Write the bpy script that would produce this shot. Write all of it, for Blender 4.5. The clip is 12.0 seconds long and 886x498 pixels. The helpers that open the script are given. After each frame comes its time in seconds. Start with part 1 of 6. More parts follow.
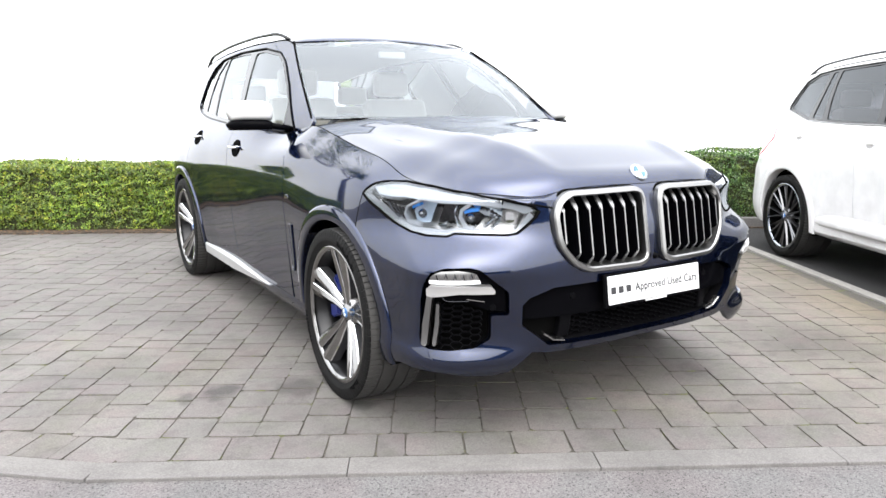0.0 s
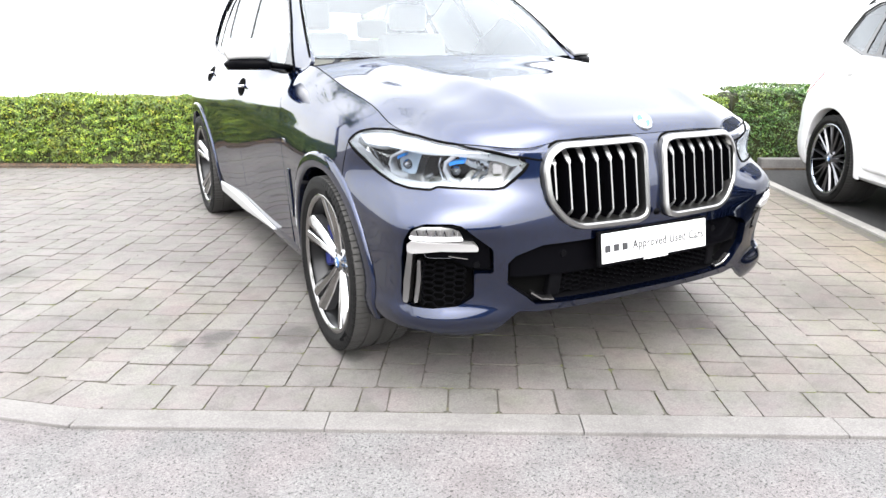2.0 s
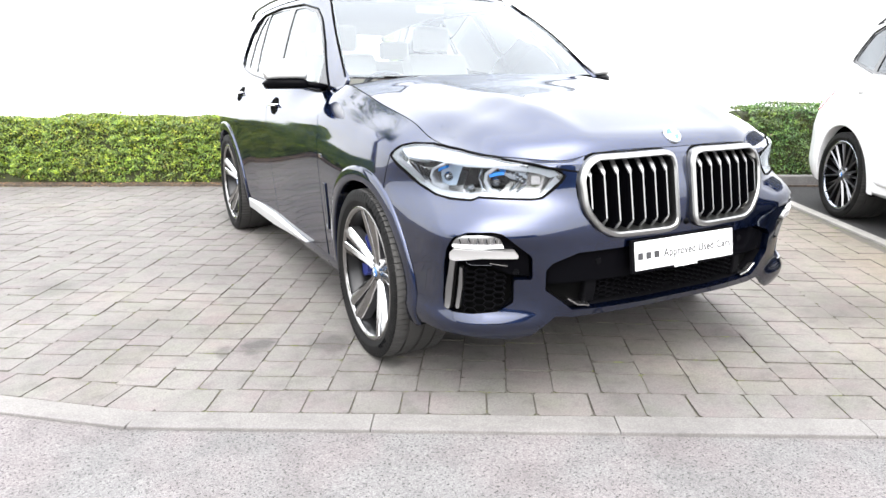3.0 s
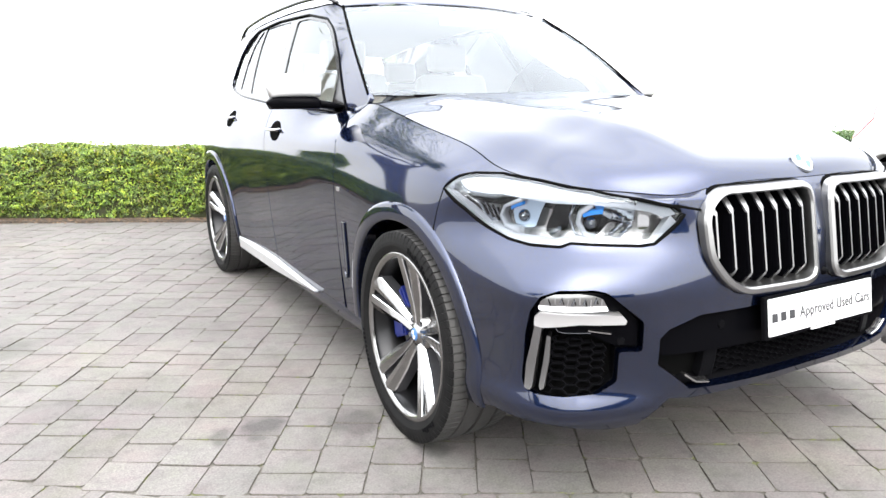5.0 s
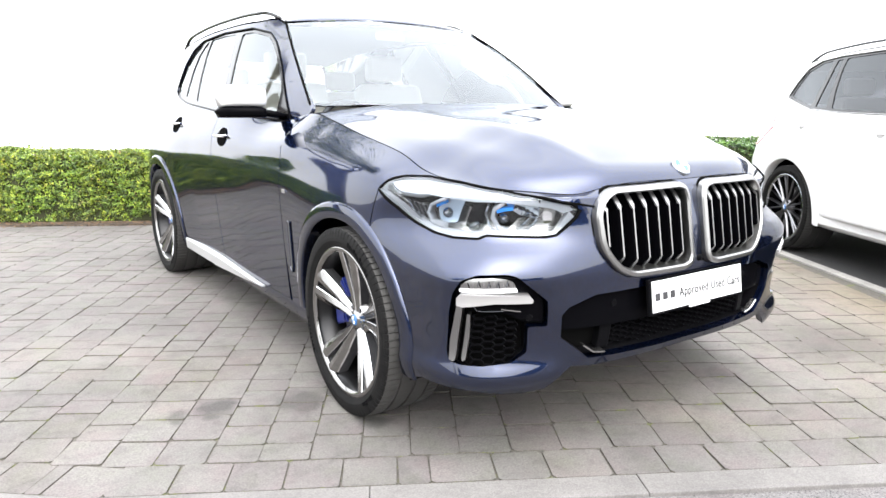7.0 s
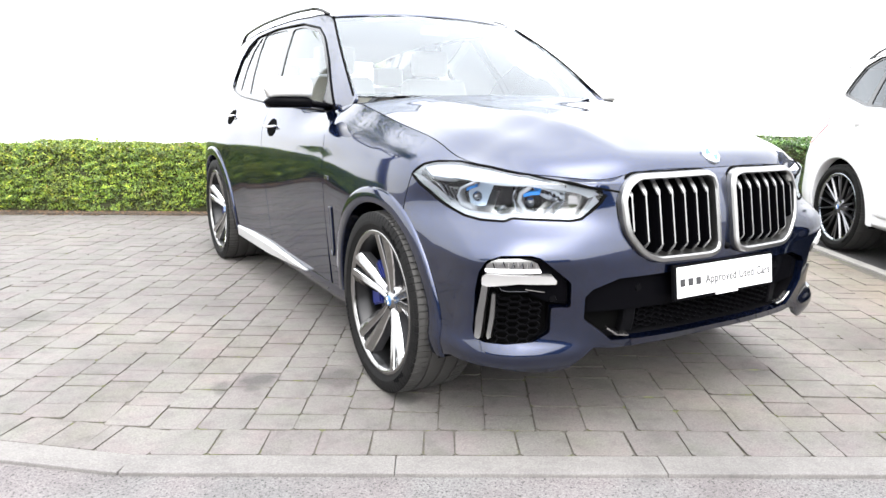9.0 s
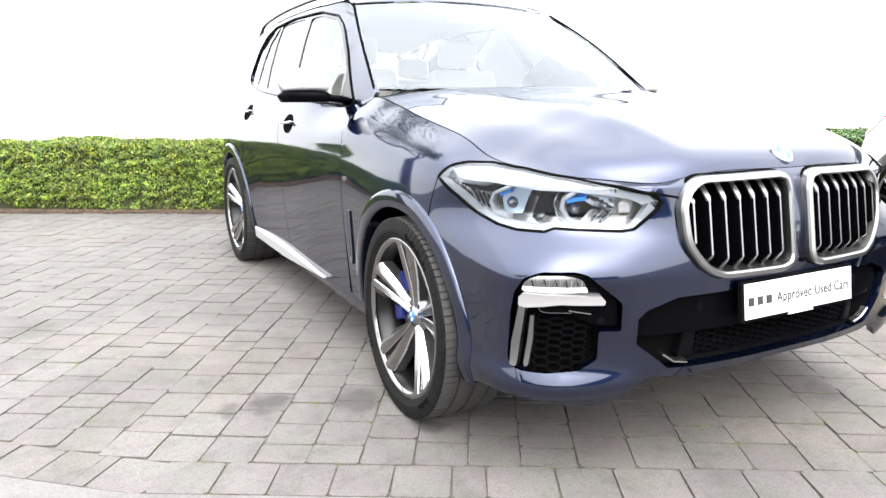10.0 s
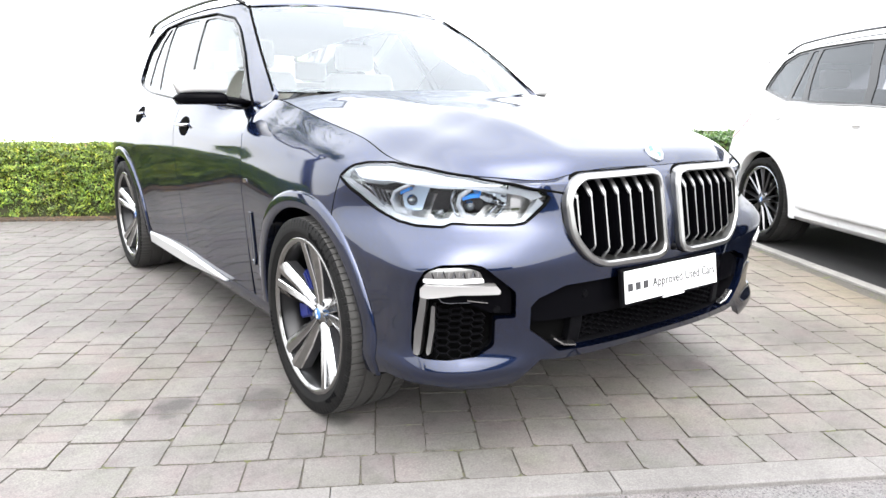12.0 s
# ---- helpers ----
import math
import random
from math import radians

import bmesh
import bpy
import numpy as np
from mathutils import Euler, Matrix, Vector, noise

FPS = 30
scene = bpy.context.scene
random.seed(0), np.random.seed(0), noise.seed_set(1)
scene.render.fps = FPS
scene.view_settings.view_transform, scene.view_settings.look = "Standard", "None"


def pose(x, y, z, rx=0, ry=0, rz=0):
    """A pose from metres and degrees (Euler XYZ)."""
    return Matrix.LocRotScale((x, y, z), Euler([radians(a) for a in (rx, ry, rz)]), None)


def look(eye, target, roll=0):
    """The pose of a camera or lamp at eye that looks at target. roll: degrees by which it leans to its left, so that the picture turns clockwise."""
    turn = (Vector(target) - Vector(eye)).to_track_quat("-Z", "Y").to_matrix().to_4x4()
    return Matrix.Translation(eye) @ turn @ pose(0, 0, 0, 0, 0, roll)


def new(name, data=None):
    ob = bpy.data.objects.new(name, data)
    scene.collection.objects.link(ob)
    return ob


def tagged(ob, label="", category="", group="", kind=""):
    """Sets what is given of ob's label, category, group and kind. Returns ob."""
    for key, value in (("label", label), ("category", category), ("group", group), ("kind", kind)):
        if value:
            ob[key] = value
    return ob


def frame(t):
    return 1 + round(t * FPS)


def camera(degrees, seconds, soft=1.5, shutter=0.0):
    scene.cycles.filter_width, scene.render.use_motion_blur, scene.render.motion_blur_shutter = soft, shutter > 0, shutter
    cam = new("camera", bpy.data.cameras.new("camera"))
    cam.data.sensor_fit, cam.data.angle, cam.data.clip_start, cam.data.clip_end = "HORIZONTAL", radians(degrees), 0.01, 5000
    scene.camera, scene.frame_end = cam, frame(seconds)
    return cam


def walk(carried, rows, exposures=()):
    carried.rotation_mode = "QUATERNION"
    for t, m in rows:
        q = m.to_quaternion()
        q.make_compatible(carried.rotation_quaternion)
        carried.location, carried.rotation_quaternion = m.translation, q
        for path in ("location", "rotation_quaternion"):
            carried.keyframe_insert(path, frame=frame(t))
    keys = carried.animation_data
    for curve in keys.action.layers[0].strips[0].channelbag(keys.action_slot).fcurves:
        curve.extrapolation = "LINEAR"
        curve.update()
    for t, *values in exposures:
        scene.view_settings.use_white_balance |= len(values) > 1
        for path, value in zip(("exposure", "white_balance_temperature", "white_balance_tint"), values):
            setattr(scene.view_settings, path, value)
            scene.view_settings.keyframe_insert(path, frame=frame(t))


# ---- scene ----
# World frame: the dark car faces -y, its front axle is at y = 0, the ground at z = 0.
cam = camera(64.7, 12.0)
PATH = [
    (0, (-2.182, -2.839, 1.25), (-1.143, -1.171, 0.878), -0.1),
    (0.5, (-2.071, -2.684, 1.256), (-1.052, -1.014, 0.842), 0.2),
    (1, (-1.964, -2.618, 1.271), (-1.021, -0.927, 0.772), 0.1),
    (1.5, (-1.942, -2.682, 1.294), (-1.024, -0.992, 0.746), -0.1),
    (2, (-1.914, -2.842, 1.307), (-1.015, -1.146, 0.744), -0.1),
    (2.5, (-1.997, -2.906, 1.311), (-1.101, -1.198, 0.778), -0.2),
    (3, (-2.092, -2.891, 1.294), (-1.197, -1.175, 0.788), -0.3),
    (5, (-2.063, -2.187, 1.222), (-1.092, -0.489, 0.803), -0.2),
    (5.5, (-2.062, -2.091, 1.23), (-0.998, -0.449, 0.814), -0.1),
    (6, (-2.067, -2.091, 1.237), (-0.977, -0.466, 0.823), -0.0),
    (6.5, (-2.105, -2.23, 1.252), (-1.0, -0.614, 0.842), 0.1),
    (7, (-2.204, -2.487, 1.254), (-1.094, -0.874, 0.845), 0.2),
    (9, (-2.19, -2.624, 1.206), (-1.208, -0.93, 0.8), 0.5),
    (9.5, (-2.097, -2.479, 1.206), (-1.164, -0.759, 0.792), 0.4),
    (10, (-2.044, -2.347, 1.207), (-1.13, -0.619, 0.781), 0.0),
    (10.5, (-2.052, -2.308, 1.218), (-1.039, -0.636, 0.794), -0.0),
    (11, (-2.056, -2.359, 1.218), (-0.978, -0.728, 0.796), 0.0),
    (11.5, (-2.101, -2.426, 1.201), (-0.974, -0.827, 0.782), 0.1),
    (12, (-2.102, -2.439, 1.207), (-0.949, -0.858, 0.79), 0.3),
]
EXPOSURES = [(0, 1.68), (1.0, 2.02), (2.0, 2.12), (3.0, 2.10), (5.0, 2.1), (7.0, 2.05), (9.0, 2.06), (11, 2.12), (12, 2.08)]
walk(cam, [(t, look(eye, target, roll)) for t, eye, target, roll in PATH], EXPOSURES)

# ---- daylight: bright even cloud with a veiled sun ----
world = bpy.data.worlds.new("sky")
scene.world = world
world.use_nodes = True
wt = world.node_tree
sky = wt.nodes.new("ShaderNodeTexSky")
sky.sky_type = "NISHITA"
sky.sun_disc = False
sky.sun_elevation, sky.sun_rotation = radians(50), radians(200)
sky.air_density, sky.dust_density, sky.ozone_density = 1.0, 1.0, 1.0
haze = wt.nodes.new("ShaderNodeHueSaturation")
haze.inputs["Saturation"].default_value = 0.22
backg = wt.nodes["Background"]
backg.inputs["Strength"].default_value = 0.15
# the sky's own colour, kept above the horizon line and paled by thin even cloud
way = wt.nodes.new("ShaderNodeTexCoord")
lift = wt.nodes.new("ShaderNodeVectorMath")
lift.operation = "MAXIMUM"
lift.inputs[1].default_value = (-1, -1, 0.03)
cloud = wt.nodes.new("ShaderNodeMix")
cloud.data_type = "RGBA"
cloud.inputs["Factor"].default_value = 0.7
# overcast cloud: brightest overhead
height = wt.nodes.new("ShaderNodeSeparateXYZ")
deck = wt.nodes.new("ShaderNodeMix")
deck.data_type = "RGBA"
deck.inputs[6].default_value = (5.6, 5.68, 5.82, 1)
deck.inputs[7].default_value = (12, 12.4, 13.1, 1)
wt.links.new(height.outputs[2], deck.inputs["Factor"])
# the veiled sun brightens the cloud softly round it
toward = wt.nodes.new("ShaderNodeVectorMath")
toward.operation = "DOT_PRODUCT"
toward.inputs[1].default_value = (-0.218, -0.605, 0.766)
above = wt.nodes.new("ShaderNodeMath")
above.operation = "MAXIMUM"
above.inputs[1].default_value = 0.0
veil = wt.nodes.new("ShaderNodeMath")
veil.operation = "POWER"
veil.inputs[1].default_value = 10.0
glow = wt.nodes.new("ShaderNodeMix")
glow.data_type, glow.blend_type = "RGBA", "ADD"
glow.inputs[7].default_value = (28, 27, 25.5, 1)
wt.links.new(way.outputs["Generated"], toward.inputs[0])
wt.links.new(toward.outputs["Value"], above.inputs[0])
wt.links.new(above.outputs[0], veil.inputs[0])
wt.links.new(veil.outputs[0], glow.inputs["Factor"])
wt.links.new(deck.outputs[2], glow.inputs[6])
wt.links.new(glow.outputs[2], cloud.inputs[7])
wt.links.new(way.outputs["Generated"], lift.inputs[0])
wt.links.new(way.outputs["Generated"], height.inputs[0])
wt.links.new(lift.outputs[0], sky.inputs["Vector"])
wt.links.new(sky.outputs[0], haze.inputs["Color"])
wt.links.new(haze.outputs[0], cloud.inputs[6])
wt.links.new(cloud.outputs[2], backg.inputs["Color"])
sun = new("sun", bpy.data.lights.new("sun", "SUN"))
sun.data.energy, sun.data.angle, sun.data.color = 0.5, radians(140), (1.0, 0.96, 0.9)
sun.matrix_world = look((0, 0, 0), (0.27, 0.75, -0.95))


# ---- materials ----
def shader(name, color, rough=0.5, metal=0.0, **more):
    """A plain Principled material; returns the material, its tree and the shader node."""
    m = bpy.data.materials.new(name)
    m.use_nodes = True
    b = m.node_tree.nodes["Principled BSDF"]
    b.inputs["Base Color"].default_value = (*color, 1)
    b.inputs["Roughness"].default_value = rough
    b.inputs["Metallic"].default_value = metal
    for key, value in more.items():
        b.inputs[key.replace("_", " ")].default_value = value
    return m, m.node_tree, b


def node(tree, kind, **values):
    n = tree.nodes.new("ShaderNode" + kind)
    for key, value in values.items():
        n.inputs[key.replace("_", " ")].default_value = value
    return n


def coords(tree, out="Object"):
    return tree.nodes.new("ShaderNodeTexCoord").outputs[out]


def noise_tex(tree, scale, detail=4, rough=0.6, vec=None):
    n = node(tree, "TexNoise", Scale=scale, Detail=detail, Roughness=rough)
    if vec is not None:
        tree.links.new(vec, n.inputs["Vector"])
    return n.outputs["Fac"]


def ramp(tree, fac, *stops):
    """Colour ramp; stops are (position, grey or colour)."""
    r = tree.nodes.new("ShaderNodeValToRGB")
    el = r.color_ramp.elements
    while len(el) < len(stops):
        el.new(0.5)
    for e, (p, c) in zip(el, stops):
        e.position = p
        e.color = (*c, 1) if isinstance(c, tuple) else (c, c, c, 1)
    tree.links.new(fac, r.inputs["Fac"])
    return r.outputs["Color"]


def mix(tree, fac, a, b, mode="MIX"):
    n = tree.nodes.new("ShaderNodeMix")
    n.data_type, n.blend_type = "RGBA", mode
    for sock, v in ((n.inputs["Factor"], fac), (n.inputs[6], a), (n.inputs[7], b)):
        if isinstance(v, bpy.types.NodeSocket):
            tree.links.new(v, sock)
        else:
            sock.default_value = v if isinstance(v, (int, float)) else (*v, 1)
    return n.outputs[2]


def bump(tree, b, height, strength=0.3, distance=0.01):
    n = node(tree, "Bump", Strength=strength, Distance=distance)
    tree.links.new(height, n.inputs["Height"])
    tree.links.new(n.outputs[0], b.inputs["Normal"])


def make_paver():
    m, t, b = shader("concrete_paver", (0.3, 0.28, 0.26), 0.85)
    pos = node(t, "NewGeometry").outputs["Position"]
    rnd = t.nodes.new("ShaderNodeObjectInfo").outputs["Random"]
    isl = node(t, "NewGeometry").outputs["Random Per Island"]
    add = t.nodes.new("ShaderNodeMath"); add.operation = "ADD"
    t.links.new(rnd, add.inputs[0]); t.links.new(isl, add.inputs[1])
    fr = t.nodes.new("ShaderNodeMath"); fr.operation = "FRACT"
    t.links.new(add.outputs[0], fr.inputs[0])
    tone = ramp(t, fr.outputs[0], (0, (0.113, 0.1015, 0.098)), (0.35, (0.122, 0.1125, 0.1065)), (0.7, (0.129, 0.119, 0.113)), (1, (0.117, 0.11, 0.1035)))
    dirt = ramp(t, noise_tex(t, 1.3, 5, 0.65, pos), (0.33, 0.7), (0.62, 1.0))
    fine = ramp(t, noise_tex(t, 140, 3, 0.7, pos), (0.25, 0.58), (0.75, 1.24))
    spots = ramp(t, noise_tex(t, 9, 3, 0.55, pos), (0.32, 0.62), (0.5, 1.0))
    pits = ramp(t, noise_tex(t, 38, 5, 0.72, pos), (0.3, 0.72), (0.48, 1.0), (0.72, 1.08))
    blotch = ramp(t, noise_tex(t, 5.5, 4, 0.6, pos), (0.35, (0.93, 0.97, 0.9)), (0.5, (1.0, 1.0, 1.0)), (0.68, (1.04, 0.96, 0.99)))
    tyre_marks = ramp(t, noise_tex(t, 3.1, 6, 0.62, pos), (0.27, 0.5), (0.36, 1.0))
    c = mix(t, 1.0, tone, dirt, "MULTIPLY")
    c = mix(t, 1.0, c, fine, "MULTIPLY")
    c = mix(t, 0.5, c, spots, "MULTIPLY")
    c = mix(t, 0.8, c, pits, "MULTIPLY")
    c = mix(t, 1.0, c, blotch, "MULTIPLY")
    c = mix(t, 0.8, c, tyre_marks, "MULTIPLY")
    buff = ramp(t, noise_tex(t, 0.55, 3, 0.6, pos), (0.56, (1.0, 1.0, 1.0)), (0.74, (1.05, 1.0, 0.9)))
    c = mix(t, 1.0, c, buff, "MULTIPLY")
    # buff blocks towards the next bay
    across = t.nodes.new("ShaderNodeVectorMath")
    across.operation = "DOT_PRODUCT"
    t.links.new(pos, across.inputs[0])
    across.inputs[1].default_value = (0.29, -0.164, 0)
    c = mix(t, 1.0, c, ramp(t, across.outputs["Value"], (0.3, (1.0, 1.0, 1.0)), (0.85, (1.04, 0.955, 0.8))), "MULTIPLY")
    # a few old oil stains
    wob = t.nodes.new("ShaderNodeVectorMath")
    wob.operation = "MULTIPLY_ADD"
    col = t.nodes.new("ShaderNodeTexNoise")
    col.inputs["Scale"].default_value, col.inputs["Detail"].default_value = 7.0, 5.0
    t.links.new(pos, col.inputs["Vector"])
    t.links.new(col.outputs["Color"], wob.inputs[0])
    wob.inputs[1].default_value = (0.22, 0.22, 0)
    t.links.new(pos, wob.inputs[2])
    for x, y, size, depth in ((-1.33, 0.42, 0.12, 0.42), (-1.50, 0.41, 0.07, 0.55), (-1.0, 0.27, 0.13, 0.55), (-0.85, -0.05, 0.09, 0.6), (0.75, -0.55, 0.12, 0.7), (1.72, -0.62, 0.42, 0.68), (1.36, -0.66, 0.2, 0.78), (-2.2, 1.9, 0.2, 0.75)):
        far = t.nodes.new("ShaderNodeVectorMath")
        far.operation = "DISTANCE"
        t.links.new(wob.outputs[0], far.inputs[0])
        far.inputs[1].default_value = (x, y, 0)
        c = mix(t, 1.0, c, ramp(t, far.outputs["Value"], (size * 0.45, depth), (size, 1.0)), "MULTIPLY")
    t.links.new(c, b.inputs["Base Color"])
    bump(t, b, noise_tex(t, 160, 4, 0.7, pos), 0.35, 0.004)
    return m


def make_ground(name, dark, light, scale, relief, pits=0.0):
    m, t, b = shader(name, dark, 0.9)
    pos = node(t, "NewGeometry").outputs["Position"]
    vor = node(t, "TexVoronoi", Scale=scale)
    t.links.new(pos, vor.inputs["Vector"])
    sep = t.nodes.new("ShaderNodeSeparateColor")
    t.links.new(vor.outputs["Color"], sep.inputs[0])
    stones = ramp(t, sep.outputs[0], (0.0, dark), (0.55, tuple((a + c) / 2 for a, c in zip(dark, light))), (1.0, light))
    wear = ramp(t, noise_tex(t, 0.9, 5, 0.6, pos), (0.3, 0.82), (0.7, 1.1))
    c = mix(t, 1.0, stones, wear, "MULTIPLY")
    c = mix(t, 1.0, c, ramp(t, noise_tex(t, 6, 5, 0.68, pos), (0.32, 0.8), (0.55, 1.03)), "MULTIPLY")
    if pits:
        c = mix(t, pits, c, ramp(t, noise_tex(t, 95, 2, 0.75, pos), (0.36, 0.25), (0.43, 1.0)), "MULTIPLY")
        c = mix(t, pits, c, ramp(t, noise_tex(t, 2.2, 3, 0.6, pos), (0.4, (1.03, 0.98, 1.0)), (0.6, (0.98, 1.0, 1.01))), "MULTIPLY")
    t.links.new(c, b.inputs["Base Color"])
    bump(t, b, vor.outputs["Distance"], relief, 0.01)
    return m


M_PAVER = make_paver()
M_TARMAC = make_ground("tarmac", (0.081, 0.076, 0.0748), (0.148, 0.1395, 0.138), 230, 0.4, 1.0)


def make_joint():
    m, t, b = shader("mossy_joint_sand", (0.05, 0.045, 0.035), 0.95)
    pos = node(t, "NewGeometry").outputs["Position"]
    sand = ramp(t, noise_tex(t, 120, 4, 0.7, pos), (0.3, (0.03, 0.027, 0.0228)), (0.7, (0.092, 0.083, 0.071)))
    moss = ramp(t, noise_tex(t, 10, 4, 0.7, pos), (0.56, 0.0), (0.64, 0.9))
    t.links.new(mix(t, moss, sand, (0.075, 0.085, 0.022)), b.inputs["Base Color"])
    bump(t, b, noise_tex(t, 90, 4, 0.7, pos), 0.5, 0.006)
    return m


M_JOINT = make_joint()
M_KERB = make_ground("kerb_concrete", (0.1, 0.0938, 0.0905), (0.143, 0.1345, 0.13), 240, 0.2)
M_EDGING = make_ground("pale_edging_concrete", (0.175, 0.166, 0.152), (0.23, 0.219, 0.203), 200, 0.15)
# near-black bay colour holds the shadow of the white car
M_BAYSHADE = make_ground("shade_darkened_bay_tarmac", (0.00544, 0.00514, 0.00544), (0.0181, 0.017, 0.0163), 110, 0.5)
M_SOIL = make_ground("soil", (0.0242, 0.0181, 0.0121), (0.0786, 0.0544, 0.0363), 40, 0.8)


def make_leaf(name="hedge_leaf", k=1.0):
    m, t, b = shader(name, (0.06, 0.12, 0.02), 0.45)
    isl = node(t, "NewGeometry").outputs["Random Per Island"]
    pos = node(t, "NewGeometry").outputs["Position"]
    tone = ramp(t, isl, (0, (0.042, 0.084, 0.010)), (0.5, (0.095, 0.165, 0.014)), (0.85, (0.17, 0.25, 0.018)), (0.965, (0.26, 0.32, 0.04)), (1.0, (0.13, 0.07, 0.03)))
    sprig = ramp(t, noise_tex(t, 11, 3, 0.6, pos), (0.32, (0.5, 0.56, 0.6)), (0.5, (0.95, 0.97, 0.9)), (0.68, (1.5, 1.38, 1.1)))
    patch = ramp(t, noise_tex(t, 2.2, 4, 0.6, pos), (0.35, (0.85 * k, 0.72 * k, 0.6)), (0.6, (1.05 * k * k, 1.05 * k, 1.0)))
    tone = mix(t, 1.0, tone, sprig, "MULTIPLY")
    c = mix(t, 1.0, tone, patch, "MULTIPLY")
    t.links.new(c, b.inputs["Base Color"])
    b.inputs["Transmission Weight"].default_value = 0.0
    b.inputs["Subsurface Weight"].default_value = 0.0
    return m


M_LEAF = make_leaf()
M_LEAFDARK = make_leaf("dark_hedge_leaf", 0.6)
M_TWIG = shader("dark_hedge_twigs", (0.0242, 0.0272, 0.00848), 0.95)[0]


def make_paint(name, color, flake, rough, lacquer=1.6, matt=0.03):
    """Metallic base under clear lacquer: a broad dark lobe, and a sharp one by Fresnel."""
    m = bpy.data.materials.new(name)
    m.use_nodes = True
    t = m.node_tree
    t.nodes.remove(t.nodes["Principled BSDF"])
    pos = coords(t)
    vor = node(t, "TexVoronoi", Scale=2600)
    t.links.new(pos, vor.inputs["Vector"])
    sep = t.nodes.new("ShaderNodeSeparateColor")
    t.links.new(vor.outputs["Color"], sep.inputs[0])
    c = ramp(t, sep.outputs[0], (0.0, tuple(v * (1 - flake) for v in color)), (1.0, tuple(v * (1 + flake) for v in color)))
    film = ramp(t, noise_tex(t, 7, 5, 0.6, pos), (0.35, 0.93), (0.7, 1.05))
    base = node(t, "BsdfGlossy", Roughness=rough)
    t.links.new(mix(t, 1.0, c, film, "MULTIPLY"), base.inputs["Color"])
    flat = node(t, "BsdfDiffuse")
    t.links.new(mix(t, 1.0, c, film, "MULTIPLY"), flat.inputs["Color"])
    under = node(t, "MixShader", Fac=matt)
    t.links.new(base.outputs[0], under.inputs[1])
    t.links.new(flat.outputs[0], under.inputs[2])
    coat = node(t, "BsdfGlossy", Color=(1, 1, 1, 1))
    dust = ramp(t, noise_tex(t, 24, 4, 0.6, pos), (0.4, 0.04), (0.75, 0.075))
    t.links.new(dust, coat.inputs["Roughness"])
    fres = node(t, "Fresnel", IOR=lacquer)
    ms = t.nodes.new("ShaderNodeMixShader")
    t.links.new(fres.outputs[0], ms.inputs[0])
    t.links.new(under.outputs[0], ms.inputs[1])
    t.links.new(coat.outputs[0], ms.inputs[2])
    t.links.new(ms.outputs[0], t.nodes["Material Output"].inputs["Surface"])
    return m


def make_glass(name, tint, gloss=1.52):
    """Thin pane: clear with a tint, mirror gloss by Fresnel."""
    m = bpy.data.materials.new(name)
    m.use_nodes = True
    t = m.node_tree
    t.nodes.remove(t.nodes["Principled BSDF"])
    clear = node(t, "BsdfTransparent", Color=(*tint, 1))
    shine = node(t, "BsdfGlossy", Color=(0.93, 0.97, 1, 1), Roughness=0.01)
    fres = node(t, "Fresnel", IOR=gloss)
    ms = t.nodes.new("ShaderNodeMixShader")
    t.links.new(fres.outputs[0], ms.inputs[0])
    t.links.new(clear.outputs[0], ms.inputs[1])
    t.links.new(shine.outputs[0], ms.inputs[2])
    t.links.new(ms.outputs[0], t.nodes["Material Output"].inputs["Surface"])
    return m


def make_tyre():
    m, t, b = shader("tyre_rubber", (0.02, 0.02, 0.021), 0.62)
    pos = coords(t)
    dust = ramp(t, noise_tex(t, 22, 5, 0.65, pos), (0.35, (0.002, 0.002, 0.0022)), (0.75, (0.0065, 0.00625, 0.006)))
    t.links.new(dust, b.inputs["Base Color"])
    b.inputs["Specular IOR Level"].default_value = 0.12
    bump(t, b, noise_tex(t, 300, 2, 0.5, pos), 0.15, 0.002)
    return m


M_PAINT = make_paint("slate_blue_metallic_paint", (0.0072, 0.0135, 0.042), 0.5, 0.3, 1.6)
M_WHITE = make_paint("white_pearl_paint", (0.68, 0.68, 0.69), 0.03, 0.4, 1.5, 0.9)
M_GLASS = make_glass("windscreen_glass", (0.74, 0.82, 0.88), 1.85)
M_SIDEGLASS = make_glass("side_glass", (0.82, 0.88, 0.86), 1.9)
M_DARKGLASS = make_glass("privacy_glass", (0.22, 0.22, 0.24))
M_LENS = make_glass("lamp_lens", (0.97, 0.98, 0.99), 1.6)
M_BLACK = shader("gloss_black_plastic", (0.0015, 0.0015, 0.002), 0.1)[0]
M_SATIN = shader("satin_black_plastic", (0.003, 0.003, 0.0035), 0.4)[0]
M_MATT = shader("matt_black_plastic", (0.003, 0.003, 0.003), 0.85)[0]
for m_ in (M_BLACK, M_SATIN, M_MATT):
    m_.node_tree.nodes["Principled BSDF"].inputs["Specular IOR Level"].default_value = 0.06
    m_.node_tree.nodes["Principled BSDF"].inputs["IOR"].default_value = 1.25 if m_ is M_BLACK else 1.15
M_PIANO = shader("black_lacquer_trim", (0.002, 0.002, 0.0025), 0.06)[0]
M_SATINSILVER = shader("satin_silver_plastic", (0.6, 0.595, 0.59), 0.5, 1.0)[0]
M_CHROME = shader("satin_silver_trim", (0.4, 0.396, 0.392), 0.26, 1.0)[0]
M_FRAME = shader("satin_grille_silver", (0.25, 0.248, 0.245), 0.3, 1.0)[0]
M_BRIGHT = shader("bright_chrome", (0.85, 0.86, 0.87), 0.07, 1.0)[0]
